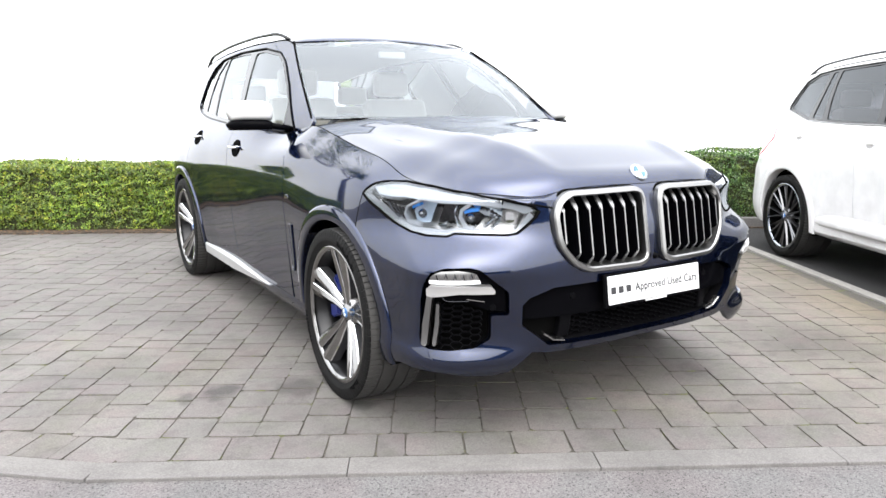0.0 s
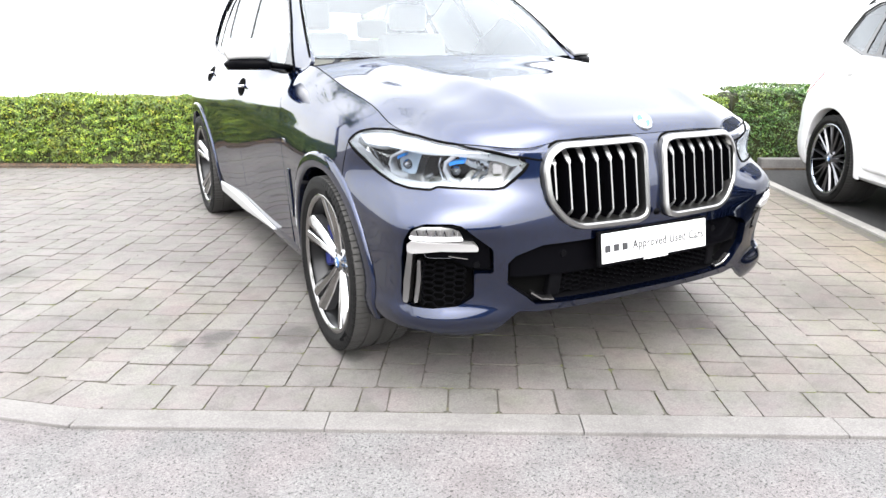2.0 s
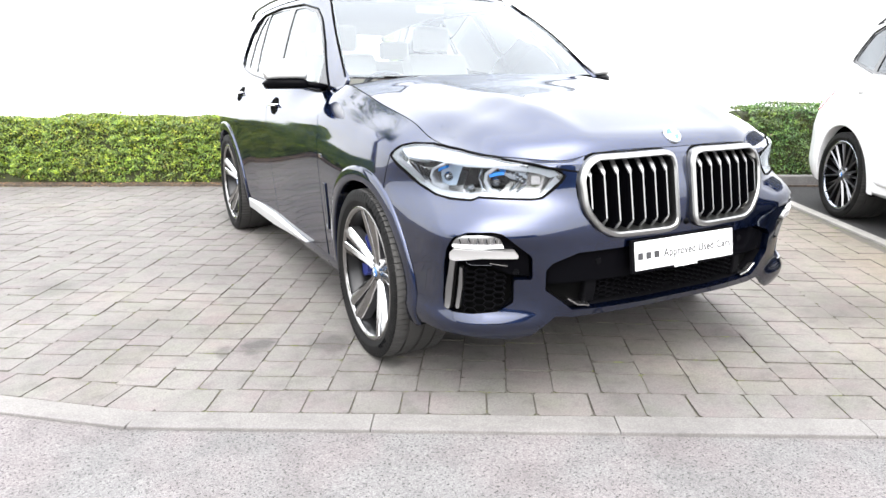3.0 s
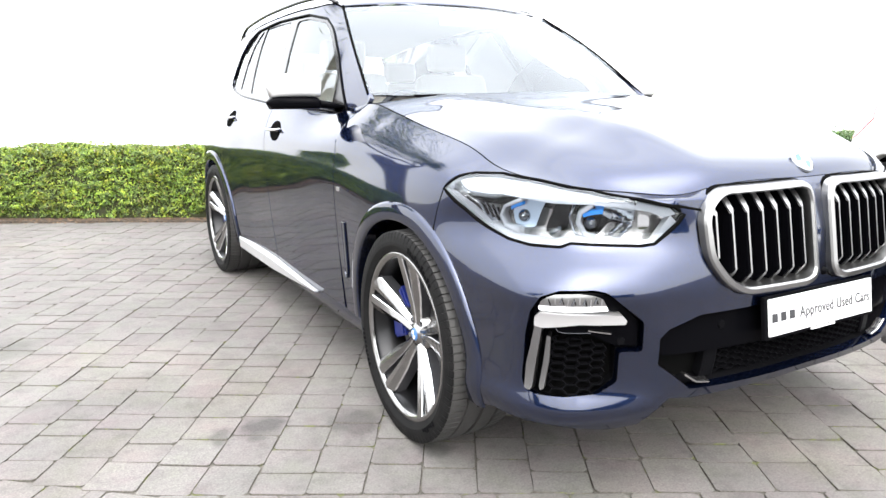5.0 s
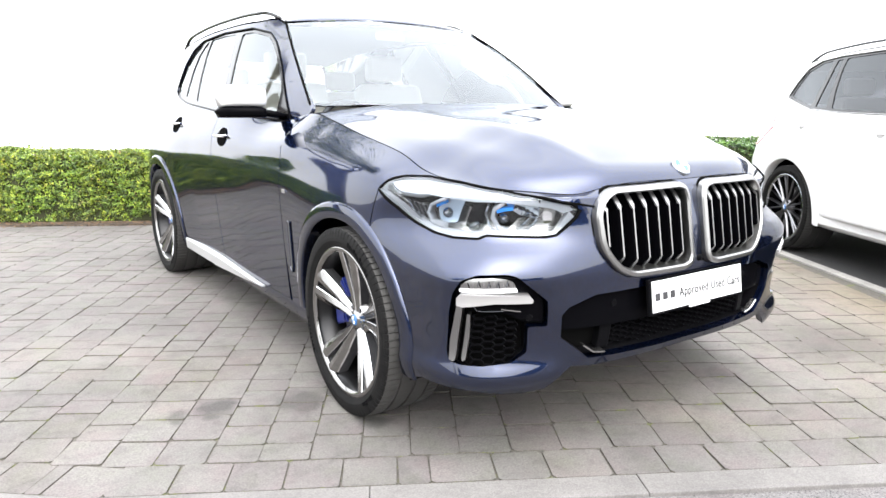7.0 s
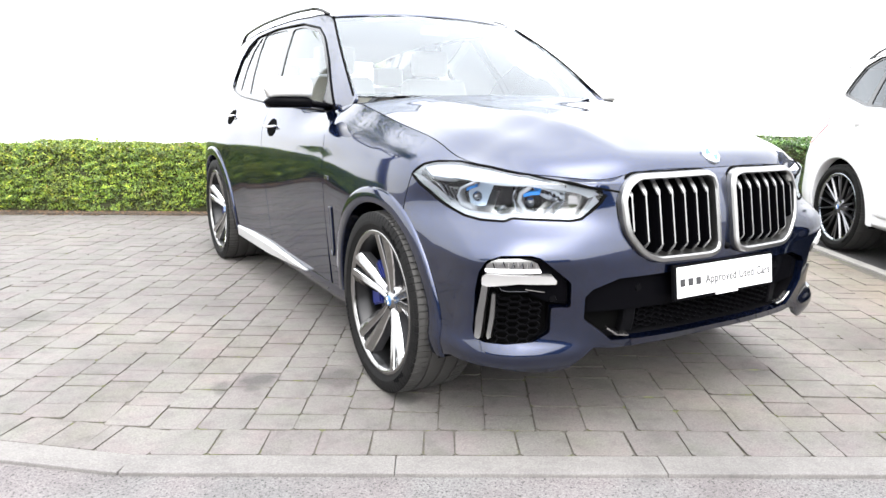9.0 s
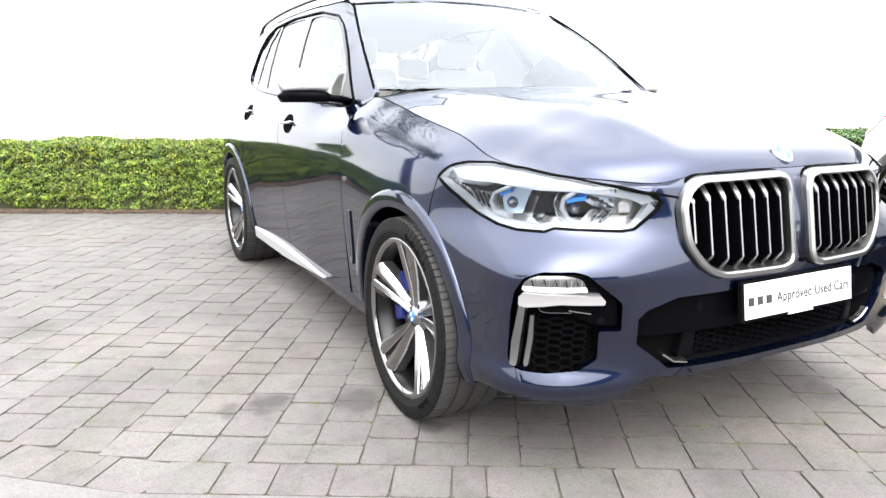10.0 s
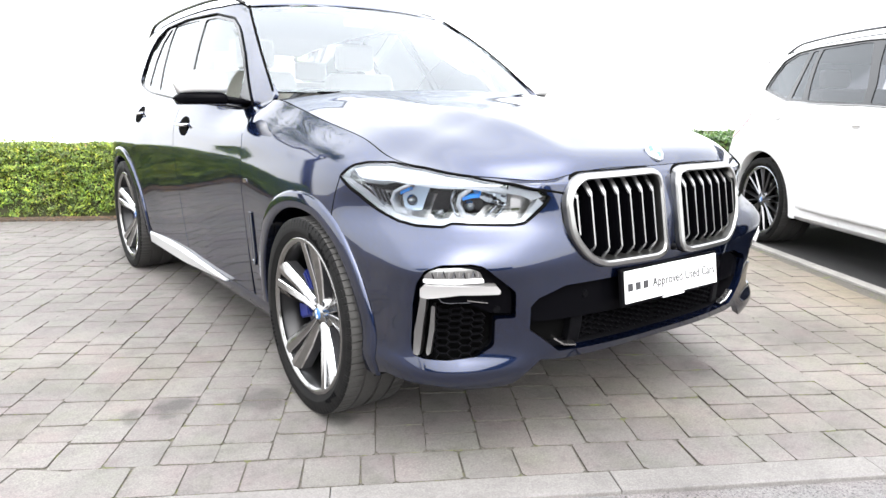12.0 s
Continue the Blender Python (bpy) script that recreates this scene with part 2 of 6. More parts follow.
M_DARKCHROME = shader("dark_chrome_bezel", (0.28, 0.3, 0.33), 0.15, 1.0)[0]
M_SILVERCAP = shader("silver_painted_cap", (0.6, 0.6, 0.6), 0.3, 0.35)[0]
M_SILVERSKIRT = shader("silver_skirt", (0.504, 0.504, 0.504), 0.35, 0.6)[0]
M_LIGHTGUIDE = shader("white_light_guide", (0.27, 0.29, 0.32), 0.25)[0]
M_ICE = shader("pale_blue_reflector", (0.4, 0.5, 0.62), 0.2, 0.6)[0]
M_BLUE = shader("blue_lamp_insert", (0.02, 0.28, 0.9), 0.15)[0]
M_CALIPER = shader("blue_brake_caliper", (0.008, 0.014, 0.1), 0.3)[0]
M_DISC = shader("cast_iron_disc", (0.3, 0.29, 0.28), 0.35, 1.0)[0]
M_WHEEL = shader("machined_alloy", (0.27, 0.265, 0.26), 0.16, 1.0)[0]
M_WHEELDARK = shader("dark_grey_alloy", (0.07, 0.07, 0.075), 0.35, 0.7)[0]
M_SPOKE = shader("dark_silver_spoke", (0.14, 0.14, 0.145), 0.3, 1.0)[0]
M_BARREL = shader("grey_alloy_barrel", (0.0225, 0.0225, 0.0234), 0.28, 0.9)[0]
M_TYRE = make_tyre()
M_TREAD = shader("dusty_tread_rubber", (0.0272, 0.026, 0.0248), 0.8)[0]
M_PLATE = shader("white_plate_plastic", (0.585, 0.585, 0.585), 0.35)[0]
M_INK = shader("black_print", (0.012, 0.012, 0.014), 0.5)[0]
M_LEATHER = shader("cream_leather", (0.66, 0.62, 0.56), 0.55)[0]
M_DASH = shader("dark_dashboard_plastic", (0.03, 0.03, 0.034), 0.6)[0]
M_HEADLINER = shader("pale_headliner_fabric", (0.5, 0.48, 0.45), 0.9)[0]
M_RED = shader("red_lamp_lens", (0.5, 0.02, 0.02), 0.1)[0]
M_BADGEWHITE = shader("badge_white", (0.8, 0.8, 0.82), 0.3)[0]
M_BADGEBLUE = shader("badge_blue", (0.03, 0.11, 0.28), 0.3)[0]

# ---- helpers that build ----
def mesh_of(bm, name, smooth=False):
    me = bpy.data.meshes.new(name)
    bm.to_mesh(me)
    bm.free()
    if smooth:
        me.polygons.foreach_set("use_smooth", [True] * len(me.polygons))
    return me


def part(name, bm, material, parent=None, label="", smooth=False):
    """Links a bmesh or mesh as one object under a thing or a part."""
    me = bm if isinstance(bm, bpy.types.Mesh) else mesh_of(bm, name, smooth)
    if material is not None and not me.materials:
        me.materials.append(material)
    ob = new(name, me)
    ob.parent = parent
    return tagged(ob, label)


def thing(name, label, category, group="", m=None):
    ob = tagged(new(name), label, category, group)
    ob.empty_display_size = 0.2
    if m is not None:
        ob.matrix_world = m
    return ob


def box(bm, x0, x1, y0, y1, z0, z1, bevel=0.0, segs=2):
    m = Matrix.LocRotScale(((x0 + x1) / 2, (y0 + y1) / 2, (z0 + z1) / 2), None, (x1 - x0, y1 - y0, z1 - z0))
    vs = bmesh.ops.create_cube(bm, size=1, matrix=m)["verts"]
    if bevel:
        es = list({e for v in vs for e in v.link_edges})
        bmesh.ops.bevel(bm, geom=es, offset=bevel, segments=segs, affect="EDGES", profile=0.6)
    return bm


def grid_mesh(name, rows, smooth=True, close=False, flip=False):
    """A mesh from a grid of points: rows of equal length."""
    n = len(rows[0])
    vs = [tuple(p) for r in rows for p in r]
    fs = []
    for i in range(len(rows) - 1):
        for j in range(n if close else n - 1):
            a, b, c, d = i * n + j, i * n + (j + 1) % n, (i + 1) * n + (j + 1) % n, (i + 1) * n + j
            fs.append((a, d, c, b) if flip else (a, b, c, d))
    me = bpy.data.meshes.new(name)
    me.from_pydata(vs, [], fs)
    if smooth:
        me.polygons.foreach_set("use_smooth", [True] * len(fs))
    return me


# ---- ground: u runs along the kerb, v away from the road ----
BAY = pose(0, 0, 0, 0, 0, -29.5)
KERB0, KERB1, PAVE1, HEDGE0 = -1.235, -1.11, 4.15, 4.28
EDGE_U = 2.675
BEND_U, BEND = -1.6625, math.tan(radians(11))     # past here the kerb swings back

# one sheet of ground; past the hedge the land falls away
bm = bmesh.new()
slope = math.tan(radians(5.5))
lines = []
for v in (-500, -40, 0, 5.2, 6.5, 8, 20, 600):
    fall = -0.012 - max(0.0, v - 5.2) * slope * min(1.0, max(0.0, v - 5.2) / 2.8)
    lines.append([bm.verts.new((u, v, fall)) for u in (-600, -60, 0, 60, 600)])
for a, b in zip(lines, lines[1:]):
    for i in range(4):
        bm.faces.new((a[i], a[i + 1], b[i + 1], b[i]))
ground = part("ground", bm, M_TARMAC)
ground.matrix_world = BAY
tagged(ground, "worn light grey tarmac with fine stone chippings", "ground", kind="structure")

bm = bmesh.new()
outline = [(-9, KERB1 + (BEND_U + 9) * BEND), (BEND_U, KERB1), (EDGE_U, KERB1), (EDGE_U, PAVE1), (-9, PAVE1)]
top, low = ([bm.verts.new((u, v, z)) for u, v in outline] for z in (-0.0055, -0.15))
bm.faces.new(top)
bm.faces.new(low[::-1])
for i in range(5):
    bm.faces.new((low[i], low[(i + 1) % 5], top[(i + 1) % 5], top[i]))
pavement = part("pavement", bm, M_JOINT)
pavement.matrix_world = BAY
tagged(pavement, "weathered grey-buff concrete block paving with mossy joints", "paving", kind="structure")

# flush kerb stones along the road
kerb = tagged(new("kerb"), "flush pale concrete kerb between road and paving", "kerb", kind="structure")
kerb.matrix_world = BAY
bm = bmesh.new()
box(bm, -0.4562, 0.4562, KERB0, KERB1 - 0.003, -0.12, 0.002, 0.004)
stone_mesh = mesh_of(bm, "kerb_stone")
stone_mesh.materials.append(M_KERB)
for i in range(-9, 7):
    s = part("kerb_stone", stone_mesh, None, kerb)
    m = pose(-0.29 + 0.915 * i, 0, random.uniform(-0.002, 0.002))
    if i < -1:
        m = pose(BEND_U, KERB0 + 0.03, 0, 0, 0, -11) @ pose(-BEND_U, -KERB0 - 0.03, 0) @ m
    s.matrix_basis = m

# pale edging beside the next bay
edging = tagged(new("edging"), "pale concrete edging strip between paving and tarmac bay", "edging", kind="structure")
edging.matrix_world = BAY
bm = bmesh.new()
box(bm, EDGE_U + 0.012, EDGE_U + 0.107, -0.455, 0.455, -0.12, 0.006, 0.008)
edge_mesh = mesh_of(bm, "edging_stone")
edge_mesh.materials.append(M_EDGING)
for i in range(6):
    part("edging_stone", edge_mesh, None, edging).location = (0, KERB1 + 0.46 + 0.915 * i, 0)

# ---- hedge ----
HEDGE_H = 0.74


def leaf_mesh(name, points, normals, size):
    """Folded little leaves, all in one mesh."""
    n = len(points)
    rng = np.random.default_rng(4)
    t = rng.normal(size=(n, 3))
    t /= np.linalg.norm(t, axis=1)[:, None]
    nn = normals + 0.7 * rng.normal(size=(n, 3))
    nn /= np.linalg.norm(nn, axis=1)[:, None]
    a = np.cross(nn, t)
    a /= np.linalg.norm(a, axis=1)[:, None] + 1e-9
    b = np.cross(nn, a)
    s = (size * rng.uniform(0.55, 1.35, n))[:, None]
    tip, tail = points + a * s * 0.62, points - a * s * 0.5
    left, right = points + b * s * 0.3 + nn * s * 0.12, points - b * s * 0.3 + nn * s * 0.12
    vs = np.stack([tail, right, tip, left], 1).reshape(-1, 3)
    k = np.arange(n) * 4
    fs = np.concatenate([np.stack([k, k + 1, k + 2], 1), np.stack([k, k + 2, k + 3], 1)])
    me = bpy.data.meshes.new(name)
    me.from_pydata(vs.tolist(), [], fs.tolist())
    return me


def hedge_run(u0, u1, v0, depth, height, count, name_label, leaf=None, size=0.026):
    h = thing("hedge", name_label, "hedge", m=BAY)
    rng = np.random.default_rng(int(abs(u0) * 10) + 3)
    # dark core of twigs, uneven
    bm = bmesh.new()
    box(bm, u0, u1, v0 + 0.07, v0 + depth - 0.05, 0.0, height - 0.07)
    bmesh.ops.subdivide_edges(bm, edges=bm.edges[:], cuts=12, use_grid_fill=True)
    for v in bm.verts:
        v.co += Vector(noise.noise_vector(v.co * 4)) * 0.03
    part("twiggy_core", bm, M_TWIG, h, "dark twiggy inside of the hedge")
    area_f, area_t = (u1 - u0) * height, (u1 - u0) * depth
    nf = int(count * area_f / (area_f + area_t))
    nt = count - nf
    def wave(u, w):
        return 0.022 * np.sin(u * 3.1 + w * 5) + 0.018 * np.sin(u * 7.7 + w * 9 + 1) + 0.012 * np.sin(u * 19 + w * 13)
    u, z = rng.uniform(u0, u1, nf), height * rng.uniform(0.02, 1, nf) ** 0.85
    clump = np.sin(u * 13 + 3 * np.sin(z * 17)) * np.sin(z * 23 + 2 * np.sin(u * 11))
    keep = rng.uniform(size=nf) < 0.74 + 0.3 * clump
    u, z, clump = u[keep], z[keep], clump[keep]
    lip = np.clip((z - height + 0.12) / 0.12, 0, 1) ** 2 * 0.06
    foot = np.clip((0.16 - z) / 0.16, 0, 1) * 0.07
    v = v0 + wave(u, z) - 0.035 * clump + lip + foot + 0.05 * rng.random(len(u)) ** 2
    front = np.stack([u, v, z], 1)
    nfv = np.tile([0.0, -1.0, 0.35], (len(u), 1))
    u, w = rng.uniform(u0, u1, nt), rng.uniform(0, 1, nt)
    top = height + wave(u, w) * 1.0 - 0.03 * rng.random(nt) + 0.07 * (rng.random(nt) > 0.95) * rng.random(nt)
    top = np.stack([u, v0 + 0.02 + w * (depth - 0.04), top - 0.05 * (np.abs(w - 0.5) * 2) ** 6], 1)
    ntv = np.tile([0.0, -0.25, 1.0], (nt, 1))
    me = leaf_mesh("leaves", np.concatenate([front, top]), np.concatenate([nfv, ntv]), size)
    tagged(part("leaves", me, leaf or M_LEAF, h, "small glossy green and yellow-green leaves"), kind="stuff")
    return h


hedge_run(-9.0, 2.6, HEDGE0, 0.6, HEDGE_H, 165000, "clipped green box hedge along the back of the paving")
hedge_run(2.7, 8.5, HEDGE0 + 0.12, 0.6, HEDGE_H + 0.1, 60000, "darker green hedge behind the white car", M_LEAFDARK)
bm = bmesh.new()
box(bm, -9, 9, PAVE1, HEDGE0 + 0.9, -0.1, 0.015)
bed = part("soil_bed", bm, M_SOIL)
bed.matrix_world = BAY
tagged(bed, "narrow strip of brown soil and leaf litter under the hedge", "soil", kind="structure")

# fallen leaves along the foot of the hedge
M_LITTER = shader("dry_brown_leaf", (0.14, 0.085, 0.045), 0.8)[0]
rng = np.random.default_rng(8)
drop = np.stack([rng.uniform(-8.5, 2.4, 2600), PAVE1 + 0.14 - np.abs(rng.normal(0, 0.10, 2600)), np.full(2600, 0.021)], 1)
drop[:, 2] = np.where(drop[:, 1] < PAVE1, 0.006, 0.021)
litter = part("leaf_litter", leaf_mesh("leaf_litter", drop, np.tile([0.0, 0.0, 2.5], (2600, 1)), 0.022), M_LITTER)
litter.matrix_world = BAY
tagged(litter, "dry brown leaves lying along the foot of the hedge", "leaves", kind="stuff")

# the next bay: tarmac with the white car's shadow in its colour, low kerb behind
bm = bmesh.new()
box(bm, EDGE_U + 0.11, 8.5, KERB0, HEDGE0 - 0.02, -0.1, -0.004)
bay = part("bay_tarmac", bm, M_BAYSHADE)
bay.matrix_world = BAY
tagged(bay, "tarmac of the next parking bay, coloured dark for the white car's shadow", "tarmac", kind="structure")
back_kerb = tagged(new("back_kerb"), "low grey stone kerb at the foot of the hedge", "kerb", kind="structure")
back_kerb.matrix_world = BAY
bm = bmesh.new()
box(bm, -0.452, 0.452, HEDGE0 - 0.10, HEDGE0 + 0.03, -0.08, 0.11, 0.012)
back_mesh = mesh_of(bm, "kerb_stone")
back_mesh.materials.append(M_KERB)
for i in range(6):
    part("kerb_stone", back_mesh, None, back_kerb).location = (3.42 + 0.915 * i, 0, 0)

# ---- trees outside the view: they show in the paint of the fender ----
M_BARK = make_ground("bark", (0.0302, 0.0242, 0.0181), (0.0786, 0.0665, 0.0514), 30, 0.7)


def tree(x, y, height, seed, place, leaves=7000, leaf=0.016, lean=0.0, fork=2, reach=0.0):
    r = random.Random(seed)
    t = thing("tree", "broadleaf tree with light spring foliage " + place, "tree", "trees", pose(x, y, 0))
    bm = bmesh.new()
    tips = []

    def limb(p, d, length, radius, depth):
        pts, rad = [p], [radius]
        for i in range(4):
            d = (d + Vector((r.uniform(-0.2, 0.2), r.uniform(-0.2, 0.2), r.uniform(-0.02, 0.16)))).normalized()
            p = p + d * length / 4
            pts.append(p)
            rad.append(radius * (1 - 0.16 * (i + 1)))
        rings = []
        for q, w in zip(pts, rad):
            a = d.orthogonal().normalized()
            b = d.cross(a)
            rings.append([bm.verts.new(q + a * w * math.cos(k * math.pi / 3) + b * w * math.sin(k * math.pi / 3)) for k in range(6)])
        for u, v in zip(rings, rings[1:]):
            for k in range(6):
                bm.faces.new((u[k], u[(k + 1) % 6], v[(k + 1) % 6], v[k]))
        if depth == 0:
            tips.extend(pts[1:])
            return
        for i in range(4 if depth > 1 else 5):
            q = pts[fork + i % (5 - fork)] if depth == 3 else pts[2 + i % 3]
            a = r.uniform(0, 6.283)
            dd = (d * 0.6 + Vector((math.cos(a) + (reach if depth == 3 else 0), math.sin(a), r.uniform(0.1, 0.7)))).normalized()
            limb(q, dd, length * r.uniform(0.5, 0.68), rad[3] * 0.6, depth - 1)

    limb(Vector((0, 0, -0.1)), Vector((lean, -lean * 0.2, 1)).normalized(), height * 0.42, height * 0.022, 3)
    part("trunk", bm, M_BARK, t, "grey-brown trunk and limbs", True)
    rng = np.random.default_rng(seed)
    c = np.array([tuple(p) for p in tips])
    n = int(leaves * (height / 8) ** 2)
    pick = c[rng.integers(0, len(c), n)]
    pts = pick + rng.normal(size=(n, 3)) * 0.028 * height
    part("crown", leaf_mesh("crown", pts, rng.normal(size=(n, 3)), leaf * height), M_LEAF, t, "open crown of small green leaves")
    return t


tree(-13.5, -3.0, 8.5, 2, "beyond the road")
tree(-6.7, 9.9, 16.0, 3, "behind the box hedge", 6500, 0.0058, 0.3, 3, 1.2)
# unseen hedge, added only to give the car paint a dark horizon to reflect
hedge_run(-12.0, 9.0, -13.0, 0.8, 1.9, 40000, "unseen tall green hedge across the road, added for reflections", None, 0.05)

# ---- car body surfaces ----
def hermite(xs, ys, q):
    """Smooth curve through (xs, ys) at q; slopes by finite differences, so that flat runs stay flat."""
    xs, ys, q = np.asarray(xs, float), np.asarray(ys, float), np.asarray(q, float)
    d = np.diff(ys, axis=0) / (np.diff(xs).reshape(-1, *[1] * (ys.ndim - 1)))
    h = np.diff(xs)
    m = np.empty_like(ys)
    m[0], m[-1] = d[0], d[-1]
    w = (h[1:] / (h[1:] + h[:-1])).reshape(-1, *[1] * (ys.ndim - 1))
    m[1:-1] = w * d[:-1] + (1 - w) * d[1:]
    i = np.clip(np.searchsorted(xs, q, side="right") - 1, 0, len(xs) - 2)
    hi = h[i]
    u = (q - xs[i]) / hi
    sh = (slice(None),) + (None,) * (ys.ndim - 1)
    if q.ndim == 0:
        sh = ()
    u, hi = (u[sh], hi[sh]) if q.ndim else (u, hi)
    return ((2 * u**3 - 3 * u**2 + 1) * ys[i] + (u**3 - 2 * u**2 + u) * hi * m[i]
            + (3 * u**2 - 2 * u**3) * ys[i + 1] + (u**3 - u**2) * hi * m[i + 1])


# columns: eight round the nose, then y stations along the side, then the tail
P_FRONT = [-1.78, -1.48, -1.26, -1.13, -0.96, -0.74, -0.50, -0.20]
P_SIDE = [0.10, 0.60, 1.30, 2.10, 2.80, 3.30]
P_TAIL = [3.62, 3.95, 4.25, 4.60]
P_ALL = P_FRONT + P_SIDE + P_TAIL
NOSE = {  # half-width and y round the nose at each level
    0.22: [(0, -0.865), (0.3, -0.85), (0.52, -0.82), (0.64, -0.78), (0.77, -0.71), (0.875, -0.60), (0.925, -0.43), (0.95, -0.2)],
    0.31: [(0, -0.898), (0.3, -0.888), (0.522, -0.866), (0.66, -0.842), (0.812, -0.785), (0.925, -0.672), (0.962, -0.465), (0.98, -0.2)],
    0.35: [(0, -0.908), (0.3, -0.899), (0.525, -0.873), (0.663, -0.855), (0.82, -0.797), (0.932, -0.682), (0.974, -0.47), (0.984, -0.2)],
    0.41: [(0, -0.928), (0.3, -0.917), (0.523, -0.884), (0.657, -0.848), (0.808, -0.782), (0.923, -0.674), (0.968, -0.475), (0.99, -0.2)],
    0.62: [(0, -0.935), (0.3, -0.923), (0.524, -0.888), (0.668, -0.858), (0.82, -0.795), (0.932, -0.682), (0.974, -0.475), (0.995, -0.2)],
    0.71: [(0, -0.932), (0.3, -0.92), (0.523, -0.888), (0.67, -0.862), (0.826, -0.798), (0.935, -0.676), (0.974, -0.46), (0.995, -0.2)],
    0.745: [(0, -0.929), (0.3, -0.916), (0.519, -0.882), (0.66, -0.85), (0.815, -0.782), (0.922, -0.64), (0.97, -0.44), (0.995, -0.2)],
    0.82: [(0, -0.92), (0.3, -0.905), (0.502, -0.862), (0.612, -0.815), (0.78, -0.712), (0.89, -0.53), (0.955, -0.36), (0.99, -0.2)],
    0.95: [(0, -0.888), (0.3, -0.875), (0.495, -0.848), (0.605, -0.806), (0.77, -0.705), (0.878, -0.53), (0.942, -0.37), (0.975, -0.2)],
    1.05: [(0, -0.88), (0.3, -0.865), (0.482, -0.838), (0.59, -0.795), (0.762, -0.695), (0.865, -0.515), (0.912, -0.36), (0.945, -0.2)],
    1.15: [(0, -0.868), (0.3, -0.853), (0.468, -0.826), (0.576, -0.782), (0.742, -0.685), (0.82, -0.535), (0.835, -0.39), (0.834, -0.2)],
}
SIDE = {  # half-width at the side stations
    0.22: [0.955, 0.935, 0.93, 0.93, 0.95, 0.93],
    0.31: [0.983, 0.949, 0.943, 0.943, 0.968, 0.953],
    0.35: [0.989, 0.953, 0.9465, 0.947, 0.975, 0.96],
    0.41: [0.994, 0.958, 0.951, 0.952, 0.984, 0.969],
    0.62: [1.0, 0.973, 0.965, 0.9665, 0.998, 0.985],
    0.71: [1.002, 0.9795, 0.971, 0.9735, 1.0015, 0.9877],
    0.745: [1.002, 0.982, 0.9733, 0.976, 1.0025, 0.988],
    0.82: [1.0, 0.986, 0.9775, 0.981, 1.002, 0.985],
    0.95: [0.985, 0.985, 0.981, 0.984, 0.997, 0.975],
    1.05: [0.95, 0.962, 0.965, 0.963, 0.952, 0.90],
    1.15: [0.835, 0.822, 0.905, 0.90, 0.86, 0.79],
}
TAIL_IN = {0.22: 0.06, 0.31: 0.02, 0.35: 0.01, 0.41: 0.0, 0.62: 0.0, 0.71: 0.0, 0.745: 0.0, 0.82: 0.01, 0.95: 0.04, 1.05: 0.1, 1.15: 0.17}
LEVELS = sorted(NOSE)
# height of the top edge: hood line, fender line, belt line
TOP_P = [-1.78, -1.48, -1.33, -1.22, -1.03, -0.82, -0.50, -0.2, 0.1, 0.35, 0.6, 0.75, 0.95, 1.3, 2.1, 2.8, 3.3, 3.62, 4.6]
TOP_Z = [0.983, 0.983, 0.972, 0.956, 0.968, 0.990, 1.016, 1.074, 1.127, 1.172, 1.205, 1.185, 1.165, 1.18, 1.205, 1.235, 1.25, 1.25, 1.25]


def skin_table():
    rows = []
    for r in LEVELS:
        k = TAIL_IN[r]
        tail = [(0.935 - k, 3.6 - k * 0.5), (0.82 - k, 3.85 - k), (0.55 - k * 0.5, 3.95 - k), (0.0, 3.97 - k)]
        rows.append(NOSE[r] + list(zip(SIDE[r], P_SIDE)) + tail)
    return np.array(rows, float)


SKIN = skin_table()


def skin(p, r):
    """The point of the body's right half (as half-width, y, z) at p round the car and level r."""
    p, r = np.atleast_1d(np.asarray(p, float)), np.atleast_1d(np.asarray(r, float))
    cols = hermite(LEVELS, SKIN, r)                       # n x columns x 2
    xs = np.array(P_ALL)
    h = np.diff(xs)
    d = np.diff(cols, axis=1) / h[None, :, None]
    w = (h[1:] / (h[1:] + h[:-1]))[None, :, None]
    m = np.concatenate([d[:, :1], w * d[:, :-1] + (1 - w) * d[:, 1:], d[:, -1:]], 1)
    m[:, 0, 1] = 0.0
    i = np.clip(np.searchsorted(xs, p, side="right") - 1, 0, len(xs) - 2)
    u = ((p - xs[i]) / h[i])[:, None]
    k, hi = np.arange(len(p)), h[i][:, None]
    out = np.empty((len(p), 3))
    out[:, :2] = ((2 * u**3 - 3 * u**2 + 1) * cols[k, i] + (u**3 - 2 * u**2 + u) * hi * m[k, i]
                  + (3 * u**2 - 2 * u**3) * cols[k, i + 1] + (u**3 - u**2) * hi * m[k, i + 1])
    top = hermite(TOP_P, np.array(TOP_Z), p)
    out[:, 2] = np.where(r <= 0.95, r, 0.95 + (r - 0.95) / 0.2 * (top - 0.95))
    out[:, 0] = np.maximum(out[:, 0], 0.0)
    return out


def skin_normal(p, r):
    e = 0.004
    a, b = skin(p + e, r) - skin(p - e, r), skin(p, r + e) - skin(p, r - e)
    n = np.cross(a, b)
    n /= np.linalg.norm(n, axis=1)[:, None] + 1e-12
    n[np.asarray(skin(p, r))[:, 0] < 1e-3, 0] = 0.0
    return n / (np.linalg.norm(n, axis=1)[:, None] + 1e-12)


PF_TAB = np.linspace(-1.78, 0.0, 240)
PF_LEV = np.linspace(0.2, 1.16, 193)
PF_XY = np.stack([np.maximum.accumulate(skin(PF_TAB, np.full(240, r))[:, :2], 0) + np.arange(240)[:, None] * 1e-7 for r in PF_LEV])


